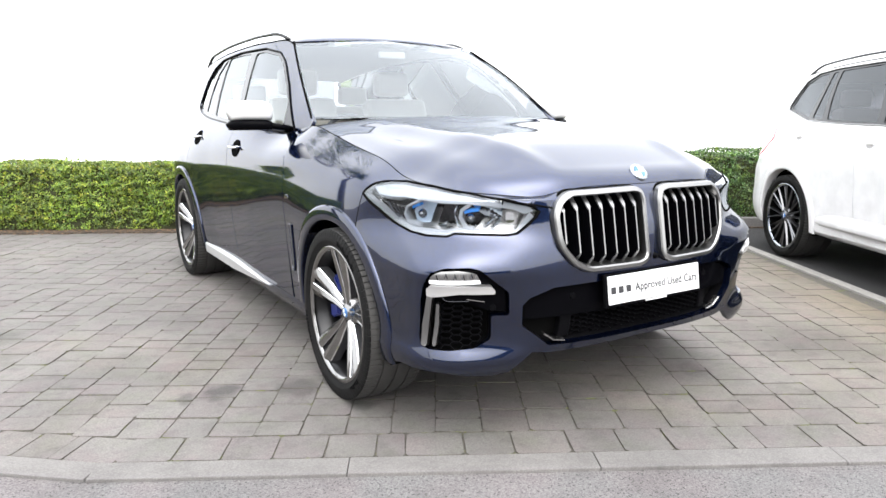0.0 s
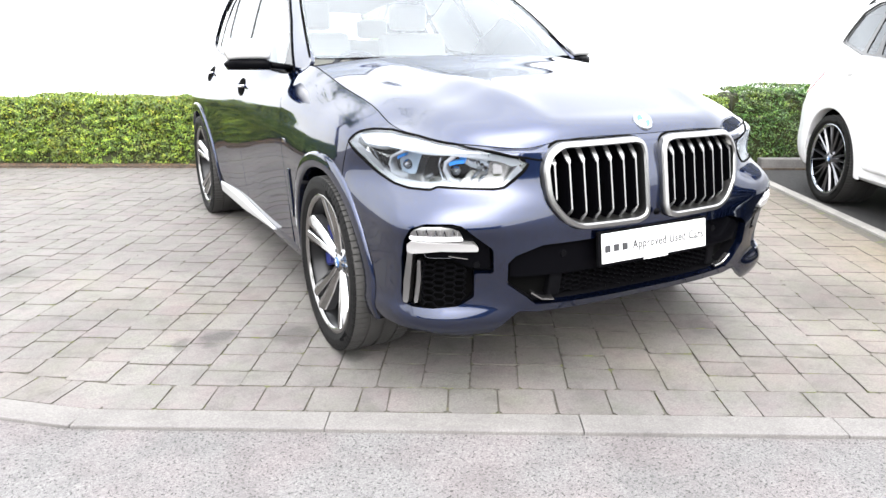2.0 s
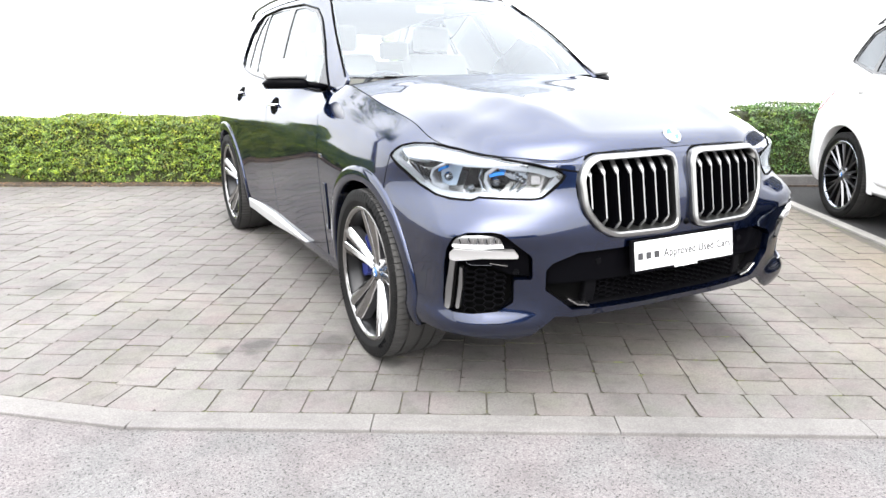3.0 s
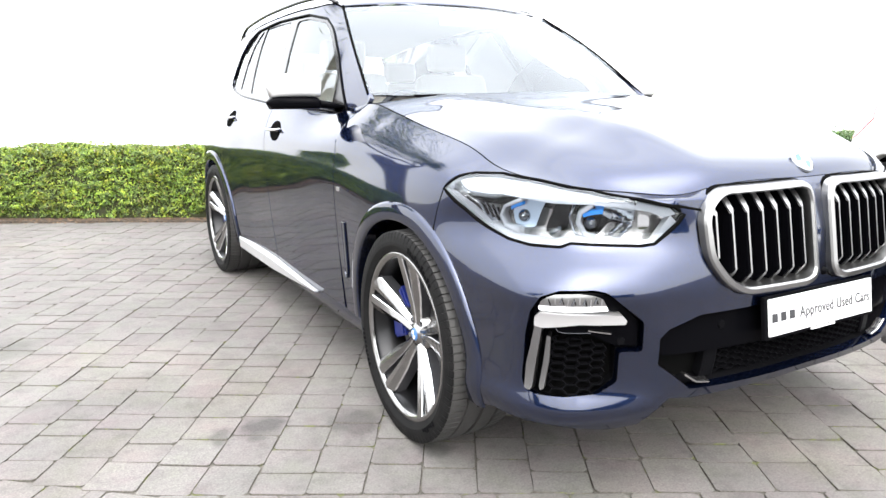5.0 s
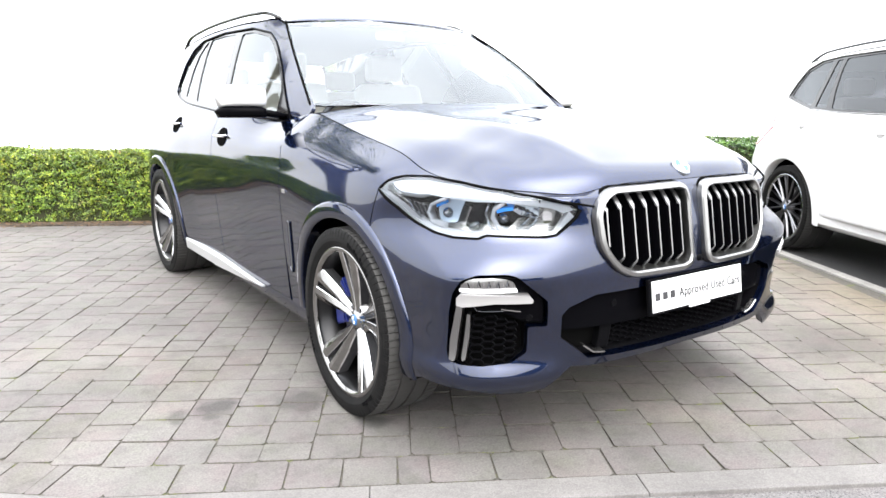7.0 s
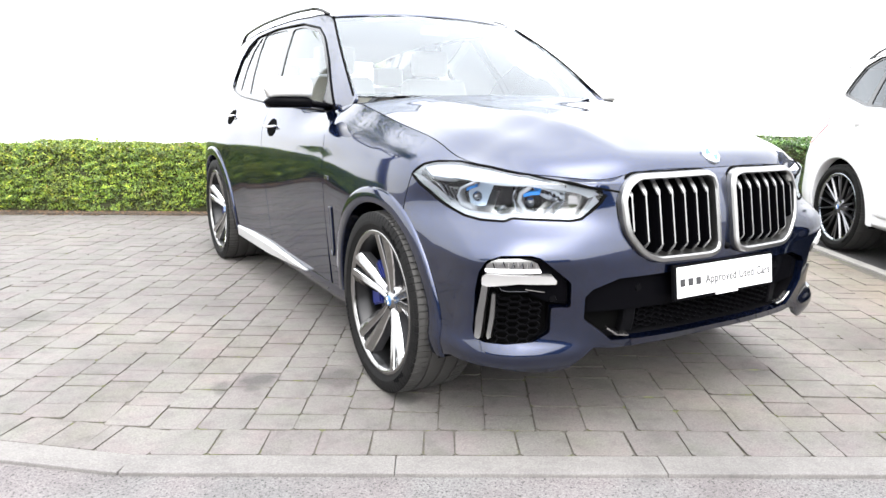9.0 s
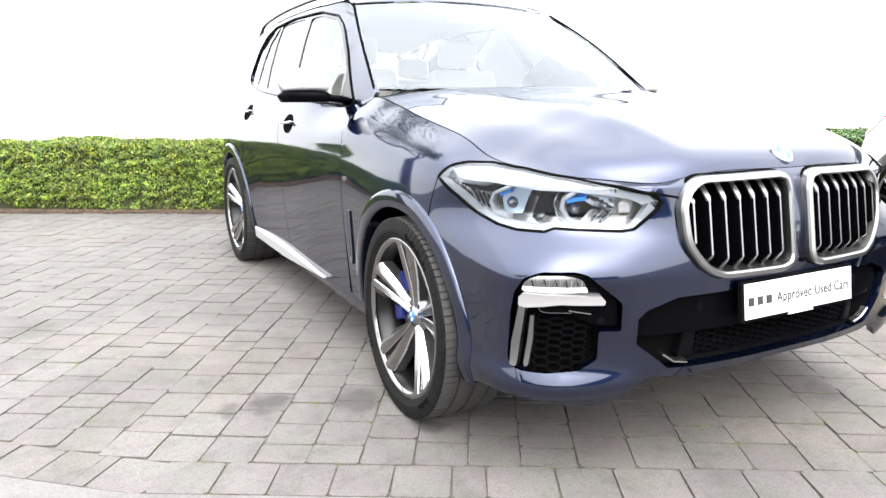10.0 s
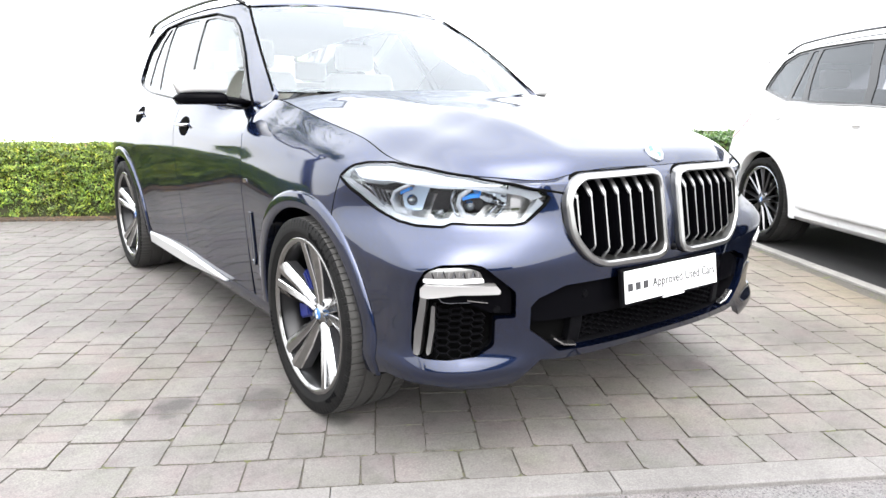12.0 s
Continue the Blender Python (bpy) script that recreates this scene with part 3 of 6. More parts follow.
def p_from(value, r, axis):
    k = float(np.clip((r - 0.2) / 0.005, 0, 191.999))
    i, f = int(k), k - int(k)
    return float(np.interp(value, PF_XY[i, :, axis] * (1 - f) + PF_XY[i + 1, :, axis] * f, PF_TAB))


def pf(x, r):
    """p of the front point with half-width x at level r."""
    return p_from(x, r, 0)


def py(y, r):
    """p of the side point at y, level r."""
    return y if y > -0.2 else p_from(y, r, 1)


def fx(*pts):
    """Outline given as (half-width, level) pairs seen from the front."""
    return [(pf(x, r), r) for x, r in pts]


def sy(*pts):
    """Outline given as (y, level) pairs seen from the side."""
    return [(py(y, r), r) for y, r in pts]


def dense(loop, step, closed=True):
    out = []
    n = len(loop)
    for i in range(n if closed else n - 1):
        a, b = loop[i], loop[(i + 1) % n]
        k = max(1, int(math.hypot(b[0] - a[0], b[1] - a[1]) / step))
        out += [(a[0] + (b[0] - a[0]) * j / k, a[1] + (b[1] - a[1]) * j / k) for j in range(k)]
    return out if closed else out + [loop[-1]]


def rounded(loop, radius, segs=4):
    """The loop with its corners rounded."""
    out = []
    n = len(loop)
    for i in range(n):
        a, b, c = Vector(loop[i - 1]), Vector(loop[i]), Vector(loop[(i + 1) % n])
        r = min(radius, (a - b).length * 0.45, (c - b).length * 0.45)
        s, e = b + (a - b).normalized() * r, b + (c - b).normalized() * r
        for k in range(segs + 1):
            t = k / segs
            out.append(tuple((1 - t) ** 2 * s + 2 * t * (1 - t) * b + t * t * e))
    return out


def inside(loop, x, y):
    loop = np.asarray(loop)
    x1, y1 = loop[:, 0], loop[:, 1]
    x2, y2 = np.roll(x1, -1), np.roll(y1, -1)
    x, y = np.asarray(x)[:, None], np.asarray(y)[:, None]
    cross = ((y1 > y) != (y2 > y)) & (x < (x2 - x1) * (y - y1) / (y2 - y1 + 1e-15) + x1)
    return cross.sum(1) % 2 == 1


from mathutils.geometry import delaunay_2d_cdt


def flat_fill(outer, holes, step):
    """Triangles over an outline with holes; returns points and triangles."""
    loops = [dense(outer, step)] + [dense(h, step) for h in holes]
    verts, edges = [], []
    for lp in loops:
        b = len(verts)
        verts += lp
        edges += [(b + i, b + (i + 1) % len(lp)) for i in range(len(lp))]
    border = np.array(verts)
    lo, hi = border[: len(loops[0])].min(0), border[: len(loops[0])].max(0)
    gx, gy = np.meshgrid(np.arange(lo[0], hi[0], step), np.arange(lo[1], hi[1], step))
    gx, gy = gx.ravel() + step * 0.37, gy.ravel() + step * 0.41
    ok = inside(loops[0], gx, gy)
    for h in loops[1:]:
        ok &= ~inside(h, gx, gy)
    gx, gy = gx[ok], gy[ok]
    if len(gx):
        d = np.min((gx[:, None] - border[:, 0]) ** 2 + (gy[:, None] - border[:, 1]) ** 2, 1)
        far = d > (0.5 * step) ** 2
        verts += list(zip(gx[far].tolist(), gy[far].tolist()))
    vs, _, fs, *_ = delaunay_2d_cdt([Vector(v) for v in verts], edges, [], 0, 1e-6)
    vs = np.array([tuple(v) for v in vs])
    fs = np.array([tuple(f) for f in fs])
    c = vs[fs].mean(1)
    ok = inside(loops[0], c[:, 0], c[:, 1])
    for h in loops[1:]:
        ok &= ~inside(h, c[:, 0], c[:, 1])
    return vs, fs[ok]


def sheet(name, outer, holes=(), sides=(-1,), step=0.03, lift=0.0, flange=0.012, surf=None, norm=None):
    """A panel on the body surface, with its edges turned in; sides: -1 the car's right, 1 its left, both in one mesh."""
    surf, norm = surf or skin, norm or skin_normal
    q, f = flat_fill(outer, holes, step)
    n = norm(q[:, 0], q[:, 1])
    v = surf(q[:, 0], q[:, 1]) + n * lift
    ed = {}
    for t in f:
        for a, b in ((t[0], t[1]), (t[1], t[2]), (t[2], t[0])):
            ed[(a, b)] = ed.get((a, b), 0) + 1
    rim = [(a, b) for a, b in ed if (b, a) not in ed]
    verts, faces, normals, centre = [], [], [], {}
    for s in sides:
        m = np.array([s, 1, 1])
        # points on the centre line are shared by both halves
        index, turned = [], {}
        for i in range(len(v)):
            if abs(v[i][0]) < 1e-4 and i in centre:
                index.append(centre[i])
                continue
            if abs(v[i][0]) < 1e-4:
                centre[i] = len(verts)
            index.append(len(verts))
            verts.append((v[i] * m).tolist())
        # triangles lie with their front outward
        t0 = f[0]
        up = np.dot(np.cross(v[t0[1]] - v[t0[0]], v[t0[2]] - v[t0[0]]), n[t0[0]]) * s
        for t in f:
            t = t if up > 0 else t[::-1]
            faces.append(tuple(index[i] for i in t))
            normals += [tuple(n[i] * m) for i in t]
        if not flange:
            continue
        for a, b in rim:
            if abs(v[a][0]) < 1e-4 and abs(v[b][0]) < 1e-4:
                continue
            for i in (a, b):
                if i not in turned:
                    turned[i] = len(verts)
                    verts.append(((v[i] - n[i] * flange) * m).tolist())
            edge = v[b] - v[a]
            w = np.cross(edge, n[a]) * (1 if up * s > 0 else -1)
            w = tuple(w / (np.linalg.norm(w) + 1e-9) * m)
            q = (index[a], index[b], turned[b], turned[a])
            faces.append(q if up < 0 else q[::-1])
            normals += [w] * 4
    me = bpy.data.meshes.new(name)
    me.from_pydata(verts, [], faces)
    me.polygons.foreach_set("use_smooth", [True] * len(faces))
    me.normals_split_custom_set(normals)
    return me


def coons(front, back, left, right, bulge=None):
    """A patch between four edges: front and back run left to right, left and right run front to back."""
    nu, nt = len(front), len(left)
    F, B, L, R = (np.asarray(c, float) for c in (front, back, left, right))
    u, t = np.linspace(0, 1, nu)[None, :, None], np.linspace(0, 1, nt)[:, None, None]
    g = ((1 - t) * F[None] + t * B[None] + (1 - u) * L[:, None] + u * R[:, None]
         - (1 - u) * (1 - t) * F[0] - u * (1 - t) * F[-1] - (1 - u) * t * B[0] - u * t * B[-1])
    if bulge is not None:
        g[:, :, 2] += bulge(g[:, :, 0], g[:, :, 1], u[..., 0] * 2 - 1, t[..., 0])
    return g


def tube(bm, pts, radius, sides=8, cap=True, flat=None):
    """A bent rod through pts; flat=(w, h) gives an oval bar."""
    pts = [Vector(p) for p in pts]
    w, h = flat or (radius, radius)
    rings = []
    up0 = Vector((0, 0, 1))
    for i, p in enumerate(pts):
        d = (pts[min(i + 1, len(pts) - 1)] - pts[max(i - 1, 0)]).normalized()
        side = d.cross(up0)
        if side.length < 1e-3:
            side = d.cross(Vector((0, 1, 0)))
        side.normalize()
        up = side.cross(d)
        rings.append([bm.verts.new(p + side * w * math.cos(a) + up * h * math.sin(a)) for a in [2 * math.pi * k / sides for k in range(sides)]])
    for a, b in zip(rings, rings[1:]):
        for k in range(sides):
            bm.faces.new((a[k], a[(k + 1) % sides], b[(k + 1) % sides], b[k]))
    if cap:
        bm.faces.new(rings[0][::-1])
        bm.faces.new(rings[-1])
    return bm


def lathe(bm, profile, segs, m=None, closed=False):
    """Turns (radius, x) pairs about the x axis."""
    rings = []
    for k in range(segs):
        a = 2 * math.pi * k / segs
        ring = [Vector((x, r * math.cos(a), r * math.sin(a))) for r, x in profile]
        rings.append([bm.verts.new(m @ v if m else v) for v in ring])
    n = len(profile)
    for k in range(segs):
        a, b = rings[k], rings[(k + 1) % segs]
        for j in range(n if closed else n - 1):
            bm.faces.new((a[j], a[(j + 1) % n], b[(j + 1) % n], b[j]))
    return bm


def slab(bm, loop, y0, y1, m=None, bevel=0.0):
    """A plate with the outline loop (x, z), from y0 (front) to y1."""
    vs = [bm.verts.new((x, y0, z)) for x, z in loop]
    f = bm.faces.new(vs)
    ex = bmesh.ops.extrude_face_region(bm, geom=[f])
    top = [v for v in ex["geom"] if isinstance(v, bmesh.types.BMVert)]
    bmesh.ops.translate(bm, verts=top, vec=(0, y1 - y0, 0))
    allv = vs + top
    bmesh.ops.recalc_face_normals(bm, faces=list({f for v in allv for f in v.link_faces}))
    if bevel:
        bmesh.ops.bevel(bm, geom=[e for e in {e for v in vs for e in v.link_edges} if all(v in vs for v in e.verts)], offset=bevel, segments=2, affect="EDGES")
    if m is not None:
        bmesh.ops.transform(bm, matrix=m, verts=bm.verts[:])
    return bm


# ---- wheels ----
def blade_pair(parent, axis, rim, hubx, lipx):
    """Two machined blades that leave the hub as one arm and open to a narrow slot towards the rim."""
    ca, sa = math.cos(axis), math.sin(axis)
    stations = (0.040, 0.075, 0.115, 0.155, 0.20, 0.25, rim - 0.003)
    for g in (-1, 1):
        rows = []
        for r in stations:
            t = (r - 0.04) / (rim - 0.043)
            inner = 0.0006 + 0.015 * max(0.0, (r - 0.11) / (rim - 0.113))
            outer = 0.026 + 0.024 * min(1.0, t * 2.2) + 0.034 * max(0.0, t - 0.35) / 0.65
            x = hubx + (lipx - hubx) * t ** 1.35
            mid = inner + (outer - inner) * 0.45
            cross = ((inner, x + 0.045), (inner + 0.0008, x + 0.002), (inner + 0.0035, x - 0.001), (mid, x - 0.004 - 0.004 * math.sin(math.pi * t)),
                     (outer - 0.005, x + 0.005), (outer - 0.001, x + 0.010), (outer * 1.06, x + 0.05))
            rows.append([(xx, r * ca - g * o * sa, r * sa + g * o * ca) for o, xx in cross])
        bm = bmesh.new()
        for a, b in zip(rows, rows[1:]):
            for j in range(len(a) - 1):
                q = [bm.verts.new(p) for p in (a[j], b[j], b[j + 1], a[j + 1])]
                bm.faces.new(q if g > 0 else q[::-1]).material_index = (1, 2, 0, 0, 2, 1)[j]
        bmesh.ops.remove_doubles(bm, verts=bm.verts[:], dist=1e-6)
        me = mesh_of(bm, "spoke")
        for m in (M_WHEEL, M_WHEELDARK, M_BRIGHT):
            me.materials.append(m)
        part("spoke", me, None, parent)


def wheel(parent, kind, place, width, dark, steer=0.0, side=-1, radius=0.386):
    """kind 'double': five split spokes; 'multi': many thin spokes. The face looks to -x for side -1."""
    w = tagged(new("wheel"), "alloy wheel with low-profile tyre")
    w.parent = parent
    w.matrix_basis = pose(*place, 0, 0, steer + (180 if side > 0 else 0))
    R, rim, h = radius, radius * 0.7694, width / 2
    # tyre: shoulder blocks and three grooves round the tread
    bm = bmesh.new()
    g = 0.007
    tread = [(-0.92, 0), (-0.52, 0), (-0.51, g), (-0.45, g), (-0.44, 0), (-0.06, 0), (-0.05, g), (0.05, g), (0.06, 0), (0.44, 0), (0.45, g), (0.51, g), (0.52, 0), (0.92, 0)]
    prof = [(rim + 0.004, -h * 0.80), (rim + 0.012, -h * 0.93), (rim + 0.035, -h * 1.0), (R - 0.042, -h * 1.0), (R - 0.022, -h * 0.98), (R - 0.010, -h * 0.955)]
    prof += [(R - d - 0.004 * (x / 0.92) ** 4, x * h) for x, d in tread]
    prof += [(r, -x) for r, x in prof[5::-1]]
    blocks = 88
    rings = []
    for k in range(blocks):
        for frac, cut in ((0.0, 0), (0.80, 0), (0.83, 1), (0.97, 1)):
            a = 2 * math.pi * (k + frac) / blocks
            ring = []
            for j, (r, x) in enumerate(prof):
                if cut and (4 <= j <= 7 or 18 <= j <= 21):
                    r -= 0.006
                ring.append(bm.verts.new((x, r * math.cos(a), r * math.sin(a))))
            rings.append(ring)
    for k in range(len(rings)):
        a, b = rings[k], rings[(k + 1) % len(rings)]
        for j in range(len(prof) - 1):
            bm.faces.new((a[j], b[j], b[j + 1], a[j + 1])).material_index = 1 if 6 <= j <= 18 else 0
    me = mesh_of(bm, "tyre")
    me.materials.append(M_TYRE)
    me.materials.append(M_TREAD)
    tyre = part("tyre", me, None, w, "black low-profile tyre with fine shoulder grooves")
    # raised sidewall bars where the maker's writing stands
    for a0, count in ((0.25, 11), (2.3, 6), (4.1, 9)):
        bm = bmesh.new()
        for i in range(count):
            m = Matrix.Rotation(a0 + i * 0.052, 4, "X") @ Matrix.Translation((-h - 0.0005, 0, radius - 0.043))
            box(bm, -0.001, 0.002, -0.0055, 0.0055, -0.010, 0.010 - 0.004 * (i % 3))
            bmesh.ops.transform(bm, matrix=m, verts=bm.verts[-8:])
        tagged(part("sidewall_lettering", bm, M_SATIN, tyre), kind="stuff")
    # rim
    bm = bmesh.new()
    lathe(bm, [(rim + 0.010, -h * 0.90), (rim + 0.012, -h * 0.86), (rim - 0.002, -h * 0.82), (rim - 0.014, -h * 0.7), (rim - 0.03, -h * 0.2), (rim - 0.035, h * 0.6), (rim + 0.01, h * 0.85)], 72)
    part("rim_barrel", bm, M_BARREL if kind == "double" else M_MATT, w, "dark rim barrel", True)
    bm = bmesh.new()
    lathe(bm, [(rim + 0.011, -h * 0.905), (rim + 0.008, -h * 0.93), (rim - 0.004, -h * 0.92), (rim - 0.012, -h * 0.84)], 72)
    part("rim_lip", bm, M_WHEEL if kind == "double" else M_DARKCHROME, w, "machined silver rim lip", True)

    def spoke(a0, r0, w0, a1, r1, w1, x0, x1, thick):
        """A blade from angle a0, radius r0 to a1, r1; machined front, dark flanks."""
        def pt(a, r, off, x):
            ca, sa = math.cos(a), math.sin(a)
            return (x, r * ca - off * sa, r * sa + off * ca)
        bm = bmesh.new()
        n = 6
        front, back = [], []
        for i in range(n + 1):
            t = i / n
            ww = (w0 + (w1 - w0) * t) * (1 + 0.18 * math.sin(math.pi * t))
            cy, cz = (ra * math.cos(aa) * (1 - t) + rb * math.cos(ab) * t for ra, aa, rb, ab in ((r0, a0, r1, a1), (r0, a0 - math.pi / 2, r1, a1 - math.pi / 2)))
            a, r = math.atan2(cz, cy), math.hypot(cy, cz)
            x = x0 + (x1 - x0) * t ** 1.5
            turn = -1 if a1 > a0 else 1
            q = [(-ww, 0.004), (ww * 0.1, -0.005), (ww, 0.010)] if turn < 0 else [(-ww, 0.010), (-ww * 0.1, -0.005), (ww, 0.004)]
            front.append(tuple(pt(a, r, o, x + d) for o, d in q))
            back.append((pt(a, r, -ww * 1.35, x + thick), pt(a, r, ww * 1.35, x + thick)))
        for i in range(n):
            for j in (0, 1):
                bm.faces.new([bm.verts.new(p) for p in (front[i][j], front[i + 1][j], front[i + 1][j + 1], front[i][j + 1])])
            for s_ in (0, 1):
                q = [front[i][2 * s_], front[i + 1][2 * s_], back[i + 1][s_], back[i][s_]]
                bm.faces.new([bm.verts.new(p) for p in (q if s_ else q[::-1])]).material_index = 1
            bm.faces.new([bm.verts.new(p) for p in (back[i][0], back[i][1], back[i + 1][1], back[i + 1][0])]).material_index = 1
        me = mesh_of(bm, "spoke")
        me.materials.append(M_SPOKE)
        me.materials.append(M_BARREL)
        part("spoke", me, None, w)

    hubx = -h * 0.80 + (0.042 if kind == "double" else 0.0)
    lipx = -h * 0.89
    if kind == "double":
        for k in range(5):
            blade_pair(w, 2 * math.pi * k / 5 + radians(93), rim, hubx, lipx)
    else:
        for k in range(7):
            c = 2 * math.pi * k / 7
            spoke(c - 0.03, 0.05, 0.007, c - 0.17, rim - 0.006, 0.005, hubx, lipx, 0.035)
            spoke(c + 0.03, 0.05, 0.007, c + 0.17, rim - 0.006, 0.005, hubx, lipx, 0.035)
            spoke(c + 0.42, 0.06, 0.008, c + 0.44, rim - 0.006, 0.006, hubx + 0.02, lipx + 0.02, 0.03)
    bm = bmesh.new()
    lathe(bm, [(0.0005, hubx - 0.008), (0.032, hubx - 0.006), (0.036, hubx + 0.0), (0.075, hubx + 0.006), (0.085, hubx + 0.05)], 32)
    part("hub", bm, M_WHEEL if kind == "double" else M_SPOKE, w, "silver wheel hub", True)
    bm = bmesh.new()
    lathe(bm, [(0.0005, hubx - 0.012), (0.020, hubx - 0.011), (0.023, hubx - 0.006)], 32)
    cap = part("centre_cap", bm, M_BADGEBLUE, w, "round blue and white centre cap", True)
    bm = bmesh.new()
    for q in (0, math.pi):
        ring = [(0, 0)] + [(0.016 * math.cos(q + 0.2 + i * math.pi / 12), 0.016 * math.sin(q + 0.2 + i * math.pi / 12)) for i in range(7)]
        bm.faces.new([bm.verts.new((hubx - 0.0125, a, b)) for a, b in ring])
    part("cap_quarter", bm, M_BADGEWHITE, cap)
    for k in range(5):
        a = 2 * math.pi * (k + 0.5) / 5 + math.pi / 2
        m = Matrix.Translation((hubx + 0.004, 0.056 * math.cos(a), 0.056 * math.sin(a)))
        part("wheel_bolt", lathe(bmesh.new(), [(0.0005, -0.006), (0.009, -0.006), (0.011, 0.004)], 6, m), M_DARKCHROME, w)
    bm = bmesh.new()
    lathe(bm, [(0.07, -0.03), (0.185, -0.03), (0.187, 0.0), (0.07, 0.0)], 48, closed=True)
    part("brake_disc", bm, M_DISC, w, "grey iron brake disc", True)
    bm = bmesh.new()
    lathe(bm, [(0.0005, h * 0.25), (rim - 0.033, h * 0.25)], 40)
    part("dust_shield", bm, M_MATT, w, "black dust shield behind the brake")
    if dark:
        bm = bmesh.new()
        loop = []
        for r, a0, a1 in ((0.205, -0.35, 0.8), (0.115, 0.8, -0.35)):
            loop += [(r * math.cos(a0 + (a1 - a0) * i / 8), r * math.sin(a0 + (a1 - a0) * i / 8)) for i in range(9)]
        slab(bm, loop, -0.065, 0.03, Matrix(((0, 1, 0, 0), (1, 0, 0, 0), (0, 0, 1, 0), (0, 0, 0, 1))), 0.008)
        part("brake_caliper", bm, M_CALIPER, w, "blue brake caliper")
    return w

# ---- the car ----
ARCH = 0.445          # radius of the wheel openings
REAR = 2.975          # rear axle


def arc(cy, radius, a0, a1, n=16):
    """Points (y, z) round a wheel centre; angles in degrees from forward (-y), over the top."""
    return [(cy - radius * math.cos(radians(a0 + (a1 - a0) * i / n)), 0.37 + radius * math.sin(radians(a0 + (a1 - a0) * i / n))) for i in range(n + 1)]


# headlight outline, seen from the front and side
LAMP = [(-1.202, 0.927), (-1.236, 0.905), (-1.216, 0.882), (-1.141, 0.824), (-1.107, 0.819), (-0.938, 0.824), (-0.907, 0.813), (-0.811, 0.811), (-0.739, 0.819),
        (-0.639, 0.849), (-0.518, 0.892), (-0.39, 0.926), (-0.32, 0.947), (-0.406, 1.042), (-0.462, 1.085), (-0.579, 1.131), (-0.789, 1.145), (-0.98, 1.138), (-1.045, 1.04), (-1.102, 0.948), (-1.16, 0.934)]
LAMP_LOW = LAMP[1:13]
KIDNEY = [(0.034, 0.71), (0.05, 0.682), (0.09, 0.672), (0.355, 0.672), (0.412, 0.70), (0.470, 0.775), (0.476, 0.90), (0.447, 0.95), (0.405, 0.972), (0.09, 0.972), (0.05, 0.958), (0.034, 0.93)]
KIDNEY_RIM = [(0.034, 0.71), (0.05, 0.682), (0.09, 0.668), (0.352, 0.668), (0.412, 0.70), (0.472, 0.775), (0.481, 0.895), (0.457, 0.945), (0.41, 0.978), (0.09, 0.983), (0.05, 0.97), (0.034, 0.93)]
INTAKE = [(0.0, 0.628), (0.2426, 0.6259), (0.4798, 0.6197), (0.5813, 0.5875), (0.6083, 0.5612), (0.6062, 0.4818), (0.4934, 0.3935), (0.377, 0.389), (0.15, 0.388), (0.0, 0.389)]
FOG = [(0.663, 0.617), (0.656, 0.528), (0.722, 0.531), (0.718, 0.44), (0.772, 0.407), (0.853, 0.398), (0.909, 0.399), (0.926, 0.407), (0.929, 0.438), (0.933, 0.577), (0.931, 0.65), (0.919, 0.693), (0.88, 0.713), (0.802, 0.716), (0.77, 0.707)]


def both(parent, name, outer, holes, material, label="", **kw):
    """The same panel on both flanks, each an object of its own."""
    obs = []
    for s in (-1, 1):
        obs.append(part(name, sheet(name, outer, holes, (s,), **kw), material, parent, label))
    return obs


def polar_band(name, cy, r0, r1, a0, a1, lift, s, n=40):
    """A lip round a wheel opening, standing proud of the flank and turned in at its inner edge."""
    rows = []
    ang = np.radians(np.linspace(a0, a1, n))
    prof = [(r0 + 0.001, -0.07), (r0, 0.0), (r0 + 0.003, lift * 0.8), (r0 + 0.012, lift), (r1 - 0.012, lift), (r1 - 0.003, lift * 0.7), (r1, -0.004)]
    for r, up in prof:
        y, z = cy - r * np.cos(ang), 0.37 + r * np.sin(ang)
        p = np.array([py(a, b) for a, b in zip(y, z)])
        v = skin(p, np.minimum(z, 0.95))
        nrm = skin_normal(p, np.minimum(z, 0.95))
        nrm[:, 1:] *= 0.2
        v = v + nrm * up
        rows.append((v * np.array([s, 1, 1])).tolist())
    return outward(grid_mesh(name, rows, True), (0, cy, 0.37))


def outward(me, ref):
    """Turns the faces of a mesh so that they look away from ref."""
    d = sum((p.center - Vector(ref)).dot(p.normal) * p.area for p in me.polygons)
    if d < 0:
        me.flip_normals()
    return me


def edge_line(ps, s, r=1.15):
    v = skin(np.array(ps), np.full(len(ps), r))
    return v * np.array([s, 1, 1])


# greenhouse: cantrail height and half-width along y
CANT_Y = [0.60, 0.75, 1.05, 1.33, 1.7, 2.2, 2.7, 3.1, 3.5, 3.75]
CANT_Z = [1.215, 1.315, 1.515, 1.682, 1.712, 1.715, 1.695, 1.66, 1.60, 1.55]
CANT_X = [0.815, 0.79, 0.715, 0.648, 0.672, 0.685, 0.695, 0.69, 0.66, 0.63]


